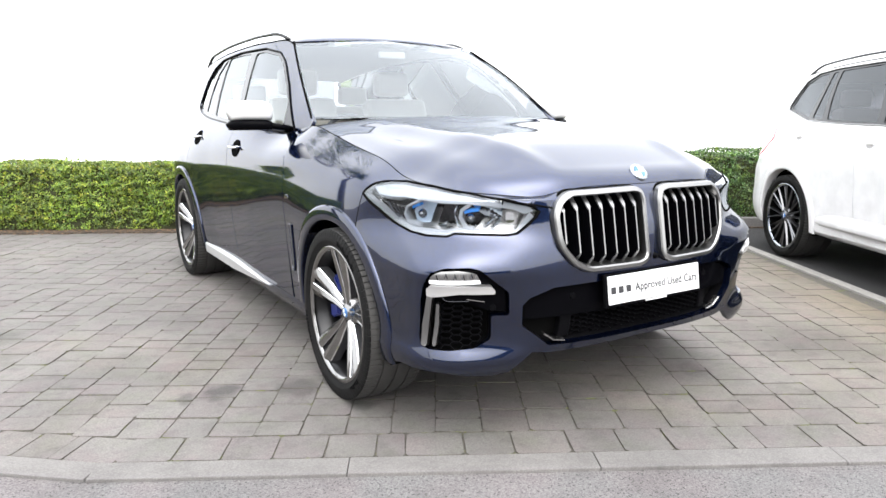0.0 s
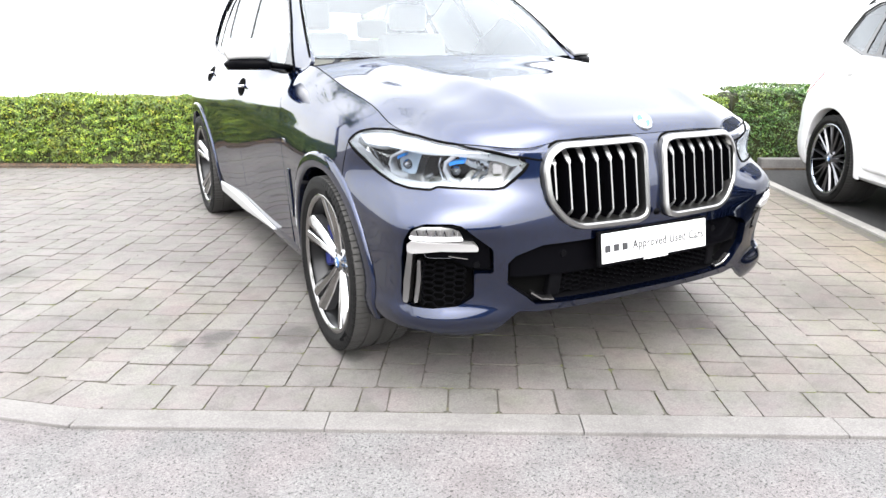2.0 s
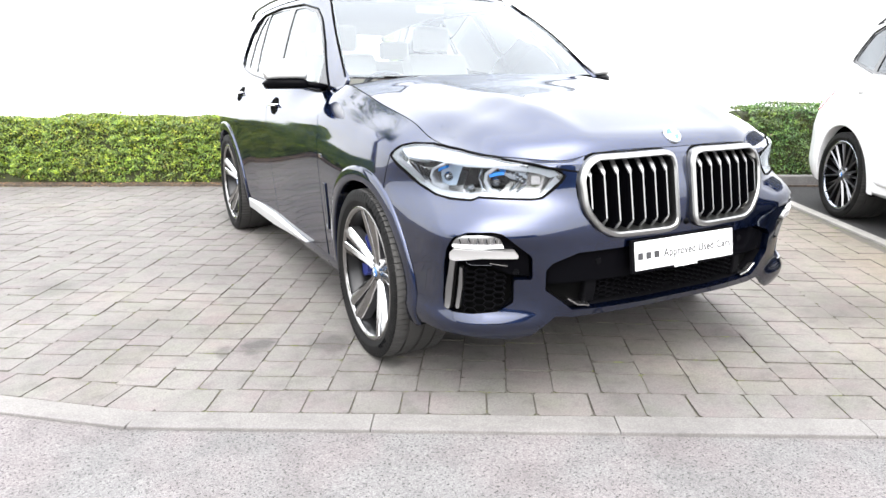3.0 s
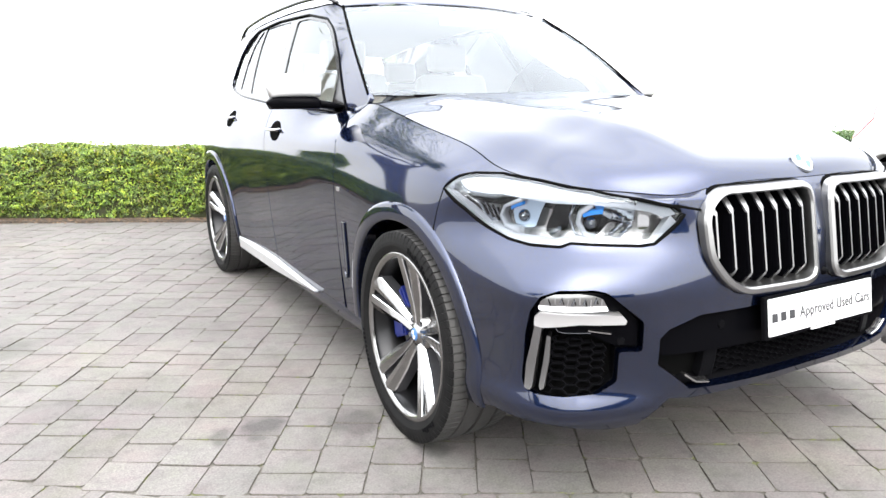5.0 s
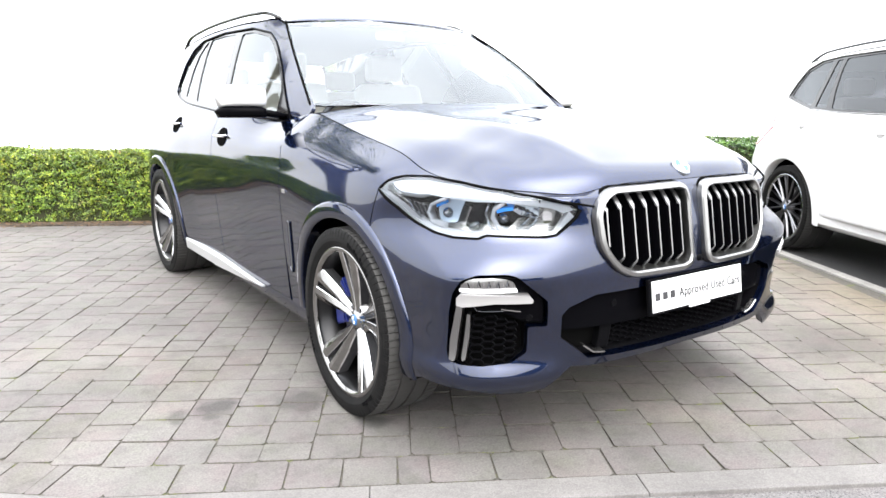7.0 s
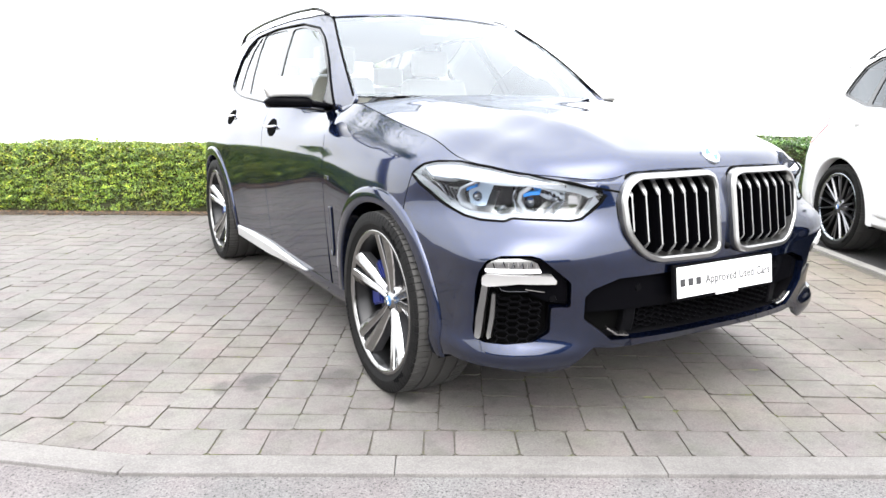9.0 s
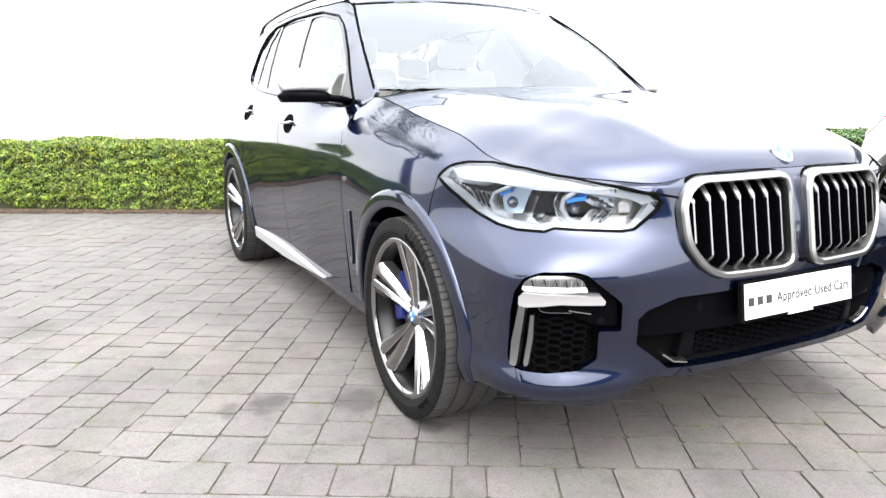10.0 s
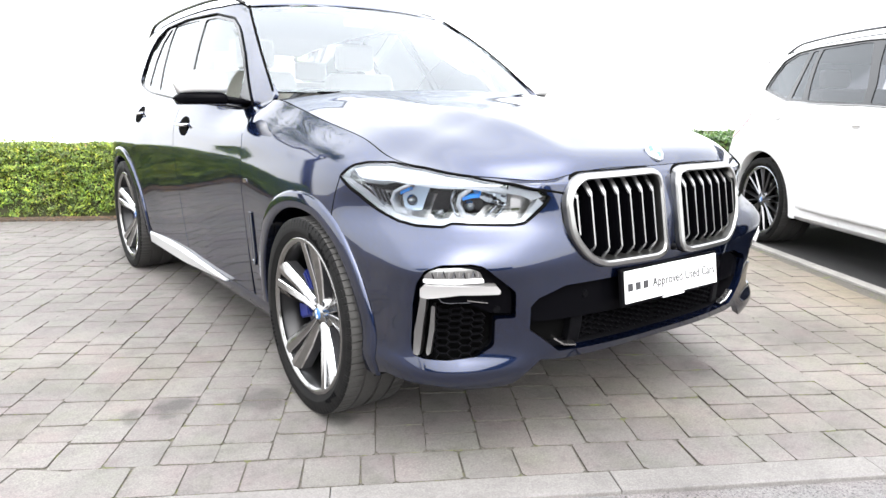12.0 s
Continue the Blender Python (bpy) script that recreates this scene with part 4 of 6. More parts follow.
def flank(y, z):
    """Side of the greenhouse: half-width at y, z."""
    y, z = np.atleast_1d(np.asarray(y, float)), np.atleast_1d(np.asarray(z, float))
    b = skin(y, np.full(len(y), 1.15))
    zr, xr = hermite(CANT_Y, np.array(CANT_Z), y), hermite(CANT_Y, np.array(CANT_X), y)
    t = np.clip((z - b[:, 2]) / np.maximum(zr - b[:, 2], 0.03), -0.3, 1.1)
    x = b[:, 0] + (xr - b[:, 0]) * np.sign(t) * np.abs(t) ** 1.12
    return np.stack([x, y, z], 1)


def flank_normal(y, z):
    e = 0.01
    a, b = flank(y + e, z) - flank(y - e, z), flank(y, z + e) - flank(y, z - e)
    n = np.cross(a, b)
    return n / (np.linalg.norm(n, axis=1)[:, None] + 1e-12)


DLO = [(0.80, 1.163), (0.95, 1.172), (1.3, 1.188), (1.85, 1.21), (2.42, 1.243), (2.6, 1.257), (2.86, 1.288), (3.05, 1.33), (3.065, 1.36), (2.96, 1.523), (2.82, 1.616), (2.62, 1.668), (2.2, 1.69), (1.69, 1.68), (1.43, 1.637), (1.30, 1.577), (1.24, 1.54), (1.09, 1.43), (0.905, 1.26)]
PANE_F = [(0.98, 1.19), (1.3, 1.206), (1.68, 1.222), (1.71, 1.357), (1.80, 1.525), (1.85, 1.66), (1.69, 1.66), (1.44, 1.617), (1.32, 1.56), (1.26, 1.52), (1.11, 1.41), (1.01, 1.32)]
PANE_R = [(1.76, 1.226), (2.32, 1.262), (2.40, 1.41), (2.45, 1.56), (2.45, 1.665), (2.2, 1.672), (1.97, 1.668), (1.92, 1.568), (1.80, 1.36)]
PANE_C = [(2.375, 1.268), (2.655, 1.292), (2.675, 1.454), (2.64, 1.57), (2.54, 1.65), (2.49, 1.66), (2.50, 1.56), (2.455, 1.41)]
PANE_Q = [(2.72, 1.298), (2.86, 1.308), (3.03, 1.345), (2.93, 1.515), (2.80, 1.60), (2.61, 1.648), (2.70, 1.57), (2.735, 1.454)]

GLAZING = (DLO, PANE_F, PANE_R, PANE_C, PANE_Q)
# the longer glasshouse of the white car
LONG_GLAZING = (
    DLO[:4] + [(2.42, 1.218), (2.91, 1.236), (3.15, 1.28), (3.42, 1.338), (3.43, 1.36), (3.36, 1.47), (3.25, 1.585), (3.05, 1.65), (2.75, 1.675)] + DLO[12:],
    [(y + 0.14 * (y > 1.5), z) for y, z in PANE_F],
    [(1.90, 1.226), (2.60, 1.245), (2.66, 1.40), (2.70, 1.56), (2.70, 1.655), (2.2, 1.672), (2.11, 1.668), (2.06, 1.568), (1.94, 1.36)],
    [(2.69, 1.25), (2.87, 1.258), (2.84, 1.45), (2.83, 1.60), (2.825, 1.645), (2.75, 1.652), (2.745, 1.56), (2.72, 1.41)],
    [(2.95, 1.262), (3.15, 1.30), (3.39, 1.352), (3.33, 1.45), (3.23, 1.565), (3.04, 1.63), (2.88, 1.645), (2.885, 1.57), (2.90, 1.45)],
)


def build_car(root, paint, cfg):
    """A tall five-door car, facing -y, front axle at y = 0."""
    sport = cfg["sport"]
    # -- outer panels
    front_low = sy(*arc(0, ARCH, -11, 58, 12))            # front half of the wheel opening
    tip = LAMP[12]
    outline = fx((0.0, 1.15), (0.0, 0.628)) + fx(*INTAKE[1:]) + fx((0.0, 0.366), (0.3, 0.362), (0.48, 0.362), (0.56, 0.374), (0.60, 0.343), (0.65, 0.302), (0.72, 0.292), (0.80, 0.298), (0.88, 0.312)) + sy((-0.55, 0.315), (-0.47, 0.29))
    outline += front_low + [tip] + LAMP_LOW[::-1] + [LAMP[0], (-1.222, 1.15), (-1.33, 1.15), (-1.48, 1.15), (-1.63, 1.15)]
    fog_hole = rounded(fx(*FOG), 0.012)
    kid_hole = rounded(fx(*KIDNEY), 0.02)
    part("front_bumper", sheet("front_bumper", outline, [fog_hole, kid_hole], (-1, 1), 0.024, flange=0.03), paint, root, cfg["bumper"])
    both(root, "hood_lip", LAMP[17:] + [LAMP[0], (-1.2225, 1.15), (-1.12, 1.15), (-1.05, 1.15), (-0.97, 1.15)], [], paint, step=0.02)
    arch_f = arc(0, ARCH, 59.2, 192, 22)
    for s in (-1, 1):
        q = np.array(dense([sy(arch_f[0])[0], tip], 0.02, False))
        v = (skin(q[:, 0], q[:, 1]) - skin_normal(q[:, 0], q[:, 1]) * 0.0015) * np.array([s, 1, 1])
        part("bumper_seam", tube(bmesh.new(), v.tolist(), 0.0028, 6), M_MATT, root, "dark joint between bumper and fender", True)
    fender = sy(*arch_f) + sy((0.445, 0.31), (0.62, 0.31), (0.645, 0.6), (0.635, 0.9), (0.615, 1.0)) + [(0.66, 1.15)]
    fender += [(p, 1.15) for p in np.linspace(0.6, -0.80, 18)] + [LAMP[16], LAMP[15], LAMP[14], LAMP[13], tip]
    both(root, "fender", fender, [], paint, step=0.026)
    e = cfg["door"]
    fd = sy((0.65, 0.31), (1.66 + e, 0.31), (1.70 + e, 0.6), (1.705 + e, 1.0)) + [(1.70 + e, 1.15), (1.3, 1.15), (0.9, 1.15), (0.668, 1.15)] + sy((0.621, 1.0), (0.641, 0.9), (0.651, 0.6))
    doors = both(root, "front_door", fd, [], paint, step=0.03)
    arch_r0 = arc(REAR, ARCH, 68, -8, 14)
    rd = sy((1.666 + e, 0.31), *arch_r0[::-1], (2.74 + e, 0.95)) + [(2.70 + e, 1.15), (2.3, 1.15), (1.706 + e, 1.15)] + sy((1.711 + e, 1.0), (1.706 + e, 0.6))
    rear_doors = both(root, "rear_door", rd, [], paint, step=0.03)
    arch_r1 = arc(REAR, ARCH, 69, 195, 22)
    rq = sy(*arch_r1) + [(3.55, 0.26), (4.0, 0.26), (4.60, 0.26), (4.60, 0.60), (4.60, 1.15), (4.0, 1.15), (3.4, 1.15), (2.706 + e, 1.15), (2.746 + e, 0.95)]
    both(root, "rear_quarter", rq, [], paint, step=0.04)
    # -- sills and arches
    for s in (-1, 1):
        part("wheel_arch", polar_band("wheel_arch", 0, ARCH - 0.012, 0.502, -10, 186, 0.010, s), paint, root)
        part("wheel_arch", polar_band("wheel_arch", REAR, ARCH - 0.012, 0.502, -10, 186, 0.010, s), paint, root)
        rows = []
        ys = np.linspace(0.44, REAR - 0.44, 30)
        for x, z in ((0.938, 0.318), (0.944, 0.305), (0.943, 0.285), (0.936, 0.255), (0.915, 0.225), (0.85, 0.20)):
            rows.append([(s * (x + 0.004 * math.sin(3 * y)), y, z + cfg["sill"]) for y in ys])
        part("sill", outward(grid_mesh("sill", rows, True), (0, 1.5, 0.4)), paint, root)
        if sport:
            rows = []
            for x, z in ((0.945, 0.338), (0.962, 0.333), (0.968, 0.322), (0.963, 0.262), (0.93, 0.25)):
                rows.append([(s * x, y, 0.30 + (z - 0.30) * min(1.0, 0.08 + (y - 1.0) / 0.8)) for y in np.linspace(1.0, 2.47, 20)])
            part("sill_trim", outward(grid_mesh("sill_trim", rows, False), (0, 1.5, 0.4)), M_SILVERSKIRT, root, "pale silver sill trim strip")
        else:
            rows = []
            for x, z in ((0.945, 0.50), (0.966, 0.47), (0.982, 0.435), (0.984, 0.395), (0.972, 0.372), (0.94, 0.366)):
                rows.append([(s * (x - 0.02 * (abs(y - 1.5) / 1.02) ** 8), y, z) for y in np.linspace(0.48, REAR - 0.46, 30)])
            part("side_skirt", outward(grid_mesh("side_skirt", rows, True), (0, 1.5, 0.4)), paint, root, "white moulded side skirt")
        # wheel wells
        for cy in (0, REAR):
            bm = bmesh.new()
            for k in range(24):
                a0, a1 = radians(-14 + 208 * k / 24), radians(-14 + 208 * (k + 1) / 24)
                q = [(s * x, cy - 0.452 * math.cos(a), 0.37 + 0.452 * math.sin(a)) for a, x in ((a0, 0.94), (a1, 0.94), (a1, 0.50), (a0, 0.50))]
                bm.faces.new([bm.verts.new(v) for v in q])
            ring = [bm.verts.new((s * 0.52, cy - 0.47 * math.cos(radians(-14 + 208 * k / 24)), 0.37 + 0.47 * math.sin(radians(-14 + 208 * k / 24)))) for k in range(25)]
            bm.faces.new(ring)
            part("wheel_well", bm, M_MATT, root, "black wheel arch liner")
    # -- underside and inner shell, so that joints are dark
    bm = bmesh.new()
    box(bm, -0.78, 0.78, -0.50, 3.6, 0.23, 0.33, 0.03)
    part("underbody", bm, M_MATT, root, "black underbody tray")
    bm = bmesh.new()
    box(bm, -0.50, 0.50, -0.55, 0.5, 0.30, 0.90, 0.02)
    box(bm, -0.86, 0.86, 0.54, 2.42, 0.30, 0.92, 0.02)
    box(bm, -0.50, 0.50, 2.42, 3.6, 0.30, 0.92, 0.02)
    part("inner_shell", bm, M_MATT, root)
    # -- hood
    n = 49
    xs = np.linspace(-1, 1, n)
    side_p = [-1.22 + (0.62 + 1.22) * (i / 66) for i in range(67)]
    p0 = side_p[0]
    right, left = edge_line(side_p, -1), edge_line(side_p, 1)
    fp = np.abs(xs) * (p0 + 1.78) - 1.78
    front = skin(fp, np.full(n, 1.15)) * np.stack([np.sign(xs), np.ones(n), np.ones(n)], 1)
    xb = right[-1][0]
    back = [(-x * xb, 0.47 + (right[-1][1] - 0.47) * x * x, 1.232 + (right[-1][2] - 1.232) * x * x) for x in xs]

    def dome(x, y, u, t):
        curl = 0.047 * (1 - np.exp(-t * 34)) * (1 - np.abs(u) ** 4) * (1 - 0.62 * t)
        crown = 0.012 * np.sin(np.pi * np.clip(t, 0, 1)) * (1 - u * u)
        c = 0.40 + 0.14 * t
        ridge = 0.016 * np.exp(-((np.abs(x) - c) / 0.06) ** 2) * np.clip(np.sin(np.pi * np.clip(t, 0, 1)) * 1.4, 0, 1)
        valley = -0.010 * np.exp(-((np.abs(x) - c - 0.15) / 0.07) ** 2) * np.sin(np.pi * np.clip(t, 0, 1))
        swell = 0.06 * np.exp(-((t - 0.37) / np.where(t < 0.37, 0.19, 0.24)) ** 2) * (1 - np.abs(u) ** 6)
        return (curl + crown + ridge + valley + swell) * (1 - np.abs(u) ** 10)

    g = coons(front, back, right, left, dome)
    g[:, :, 2] += 0.001
    hood = part("hood", outward(grid_mesh("hood", g.tolist(), True), (0, 0, 0)), paint, root)
    for s in (-1, 1):
        bm = bmesh.new()
        tube(bm, [(v[0] * 0.998, v[1] - 0.001, v[2] - 0.003) for v in edge_line(side_p, s)], 0.0046, 6)
        part("hood_seam", bm, M_MATT, root, "dark gap beside the hood")
    # -- windscreen, roof
    wb = [(-x * 0.808, 0.505 + 0.15 * x * x, 1.236 + 0.004 * x * x) for x in xs]
    wt_ = [(-x * 0.638, 1.235 + 0.092 * x * x, 1.716 - 0.028 * x * x) for x in xs]
    ts = np.linspace(0, 1, 31)
    wl = [tuple(np.array(wb[0]) * (1 - t) + np.array(wt_[0]) * t + np.array((0.012, 0, 0.022)) * math.sin(math.pi * t)) for t in ts]
    wr = [(-v[0], v[1], v[2]) for v in wl]
    g = coons(wb, wt_, wl, wr)
    screen = part("windscreen", outward(grid_mesh("windscreen", g.tolist(), True), (0, 2, 0.5)), M_GLASS, root, "clear windscreen reflecting the bright sky")
    screen.visible_shadow = False
    # black band printed round the glass
    G = g
    rows = [[tuple(G[i, j] + np.array((0, 0.004, -0.006))) for j in range(n)] for i in (0, 1)]
    part("screen_band", grid_mesh("screen_band", rows, True), M_BLACK, screen)
    for a, b in ((0, 1), (n - 2, n - 1)):
        rows = [[tuple(G[i, a] * (1 - f) + G[i, b] * f + np.array((0, 0.003, -0.004))) for f in ((0, 0.5) if a == 0 else (0.5, 1))] for i in range(31)]
        part("screen_band", grid_mesh("screen_band", rows, True), M_BLACK, screen)
    for e in (wl, wr):
        part("screen_seal", tube(bmesh.new(), [(v[0], v[1] - 0.002, v[2] + 0.004) for v in e], 0.0065, 6), M_MATT, screen, "black rubber seal", True)
    ry = np.linspace(1.327, 3.62, 40)
    rz, rx = hermite(CANT_Y, np.array(CANT_Z), ry), hermite(CANT_Y, np.array(CANT_X), ry)
    rows = []
    for y, z, x in zip(ry, rz, rx):
        t = (y - 1.327) / 2.3
        rows.append([(-x * a * 0.995, y - 0.092 * (1 - a * a) * (1 - t), z + 0.010 + (0.034 + 0.012 * math.sin(math.pi * t)) * (1 - a * a) ** 0.8) for a in xs])
    rows.insert(0, [(w[0] * 1.012, w[1] - 0.006, w[2] + 0.002) for w in wt_])
    part("roof", outward(grid_mesh("roof", rows, True), (0, 2.3, 0)), paint, root)
    # dark glass roof panel
    rows2 = [[(p[0] * 0.80, p[1], p[2] + 0.004) for p in r[4:-4]] for r in rows[9:30]]
    part("glass_roof", outward(grid_mesh("glass_roof", rows2, True), (0, 2.3, 0)), M_DARKGLASS, root, "dark glass roof panel")
    # -- pillars and side glass
    cant = [(y, float(hermite(CANT_Y, np.array(CANT_Z), y))) for y in np.linspace(3.62, 0.62, 50)]
    belt = [(y, float(skin(y, 1.15)[0, 2])) for y in np.linspace(0.63, 3.62, 40)]
    side_out = belt + cant
    dlo, pane_f, pane_r, pane_c, pane_q = cfg["glazing"]
    for s in (-1, 1):
        part("window_frame", sheet("window_frame", side_out, [rounded(dlo, 0.03)], (s,), 0.035, flange=0.02, surf=flank, norm=flank_normal), paint, root, "painted roof pillars")
        trim = part("window_surround", sheet("window_surround", rounded(dlo, 0.03), [rounded(pane_f, 0.03), rounded(pane_r, 0.02), rounded(pane_c, 0.015), rounded(pane_q, 0.03)], (s,), 0.03, -0.004, 0.01, flank, flank_normal), cfg["pillar"], root, "gloss black window surround")
        for nm, pane, gl in (("window", pane_f, cfg["glass_f"]), ("window", pane_r, cfg["glass_r"]), ("window", pane_c, cfg["glass_r"]), ("window", pane_q, cfg["glass_r"])):
            w = part(nm, sheet(nm, pane, [], (s,), 0.05, -0.010, 0, flank, flank_normal), gl, root, cfg["glass_label"])
            w.visible_shadow = False
        # belt strip and upper strip
        bm = bmesh.new()
        low = np.array([(y, z) for y, z in dense(dlo[:8], 0.06, False)])
        v = flank(low[:, 0], low[:, 1] - 0.004) + flank_normal(low[:, 0], low[:, 1]) * 0.004
        tube(bm, (v * np.array([s, 1, 1])).tolist(), 0.006, 6)
        up = np.array([(y, z) for y, z in dense(dlo[7:] + dlo[:1], 0.06, False)])
        v = flank(up[:, 0], up[:, 1]) + flank_normal(up[:, 0], up[:, 1]) * 0.003
        tube(bm, (v * np.array([s, 1, 1])).tolist(), 0.005, 6)
        part("window_trim", bm, cfg["trim"], root, cfg["trim_label"], True)
        # roof rail
        bm = bmesh.new()
        pts = []
        for y in np.linspace(1.42, 3.25, 26):
            t = (y - 1.42) / 1.83
            lift = 0.042 * min(1, math.sin(math.pi * min(max(t, 0.0), 1.0)) * 3.2)
            pts.append((s * (float(hermite(CANT_Y, np.array(CANT_X), y)) - 0.012), y, float(hermite(CANT_Y, np.array(CANT_Z), y)) + 0.012 + lift))
        tube(bm, pts, 0.014, 8, True, (0.014, 0.011))
        part("roof_rail", bm, cfg["rail"], root, cfg["rail_label"], True)
    # tailgate glass and spoiler
    rows = []
    for t in np.linspace(0, 1, 8):
        y, z, x = 3.82 - 0.24 * t ** 1.2, 1.24 + 0.37 * t, 0.64 - 0.08 * t
        rows.append([(-x * a, y - 0.10 * a * a, z) for a in np.linspace(-1, 1, 17)])
    part("rear_window", outward(grid_mesh("rear_window", rows, True), (0, 2.3, 0.8)), M_DARKGLASS, root, "dark rear window")
    bm = bmesh.new()
    box(bm, -0.60, 0.60, 3.55, 3.74, 1.595, 1.625, 0.012)
    part("roof_spoiler", bm, paint, root)
    rows = []
    for t in np.linspace(0, 1, 5):
        rows.append([(-(0.72 - 0.02 * t) * a, 3.66 + 0.19 * (1 - a * a) - 0.05 * t, 1.245 + 0.02 * t) for a in np.linspace(-1, 1, 17)])
    part("tailgate_top", outward(grid_mesh("tailgate_top", rows, True), (0, 2.3, 0.4)), paint, root)
    for s in (-1, 1):
        part("tail_lamp", sheet("tail_lamp", [(3.5 - cfg["tail"], 1.03), (3.85 - cfg["tail"], 0.97 - cfg["tail"]), (4.25, 0.96 - cfg["tail"]), (4.25, 1.06), (3.7 - cfg["tail"], 1.10)], [], (s,), 0.03, 0.006), M_RED, root, "red tail lamp")
    # -- door handles
    for obs, (y, z) in zip((doors, rear_doors), cfg["handles"]):
        for s, d in zip((-1, 1), obs):
            door_handle(d, y, z, s, cfg["handle"], cfg["recess"])
    # -- wheels
    for y, wd in ((0.0, 0.275), (REAR, 0.315)):
        for s in (-1, 1):
            wheel(root, cfg["wheel"], (s * (cfg["track"] - wd / 2), y - cfg["lead"], cfg["tyre"] - 0.001), wd, sport, cfg["steer"] if y == 0 else 0.0, s, cfg["tyre"])
    for s in (-1, 1):
        door_mirror(root, s, cfg)
    cabin(root, cfg)


def door_handle(door, y, z, s, material, hollow):
    def out(zz):
        return skin(np.array([y]), np.array([0.95 + 0.2 * (zz - 0.95) / (float(hermite(TOP_P, np.array(TOP_Z), y)) - 0.95)]))[0][0]
    x = out(z)
    bm = bmesh.new()
    pts = [(s * (x + d), y + o, z + 0.006 * abs(o) * 8) for o, d in ((-0.095, -0.004), (-0.085, 0.018), (-0.04, 0.028), (0.03, 0.028), (0.08, 0.02), (0.095, -0.004))]
    tube(bm, pts, 0.008, 8, True, (0.008, 0.0075))
    part("handle", bm, material, door, "body-coloured bar door handle", True)
    bm = bmesh.new()
    k = 1.0 if hollow is M_MATT else 0.55
    rim = [(y - 0.01 + 0.08 * k * math.cos(a), z - 0.004 + 0.052 * k * math.sin(a)) for a in [math.pi * i / 10 for i in range(20)]]
    ring = [bm.verts.new((s * (out(zz) + 0.003), yy, zz)) for yy, zz in rim]
    hub = bm.verts.new((s * (x + 0.003), y - 0.01, z - 0.004))
    for i in range(20):
        bm.faces.new((hub, ring[i], ring[(i + 1) % 20]))
    part("handle_recess", bm, hollow, door, "dark hollow behind the handle")


def door_mirror(root, s, cfg):
    m = tagged(new("door_mirror"), "door mirror with " + cfg["mirror_word"] + " cap and black base")
    m.parent = root
    # shell: rounded box lofted outward
    def shell(z0, z1, material, nm, lbl, grow=0.0):
        rows = []
        for i, t in enumerate(np.linspace(0, 1, 13)):
            x = 0.945 + 0.225 * t
            k = math.sqrt(max(0.0, 1 - (2 * abs(t - 0.5)) ** 3.2)) * 0.999 + 0.001
            ring = []
            for a in np.linspace(0, 2 * math.pi, 28, endpoint=False):
                ca, sa = math.cos(a), math.sin(a)
                e = 0.55
                yy = 0.085 * math.copysign(abs(ca) ** e, ca) * k * (1 if ca < 0 else 0.55)
                zz = math.copysign(abs(sa) ** (0.9 if sa > 0 else 0.5), sa) * (k if sa > 0 else min(1, k * 1.6))
                zz = z0 + (z1 - z0) * (0.5 + 0.5 * zz)
                ring.append((s * (x + grow), 0.855 + 0.10 * t + yy, zz))
            rows.append(ring)
        return part(nm, outward(grid_mesh(nm, rows, True, True), (s * 1.05, 0.9, (z0 + z1) / 2)), material, m, lbl)
    shell(1.232, 1.335, cfg["mirror"], "mirror_cap", cfg["mirror_word"] + " mirror cap")
    shell(1.180, 1.240, M_BLACK, "mirror_base", "black lower mirror housing", 0.002)
    bm = bmesh.new()
    tube(bm, [(s * 0.83, 0.91, 1.185), (s * 0.90, 0.895, 1.196), (s * 0.98, 0.885, 1.208)], 0.03, 10, True, (0.045, 0.018))
    part("mirror_arm", bm, M_BLACK, m, "black mirror arm", True)
    bm = bmesh.new()
    box(bm, 0.965 if s > 0 else -1.155, 1.155 if s > 0 else -0.965, 0.942, 0.948, 1.245, 1.335, 0.003)
    part("mirror_glass", bm, M_BRIGHT, m, "mirror glass")


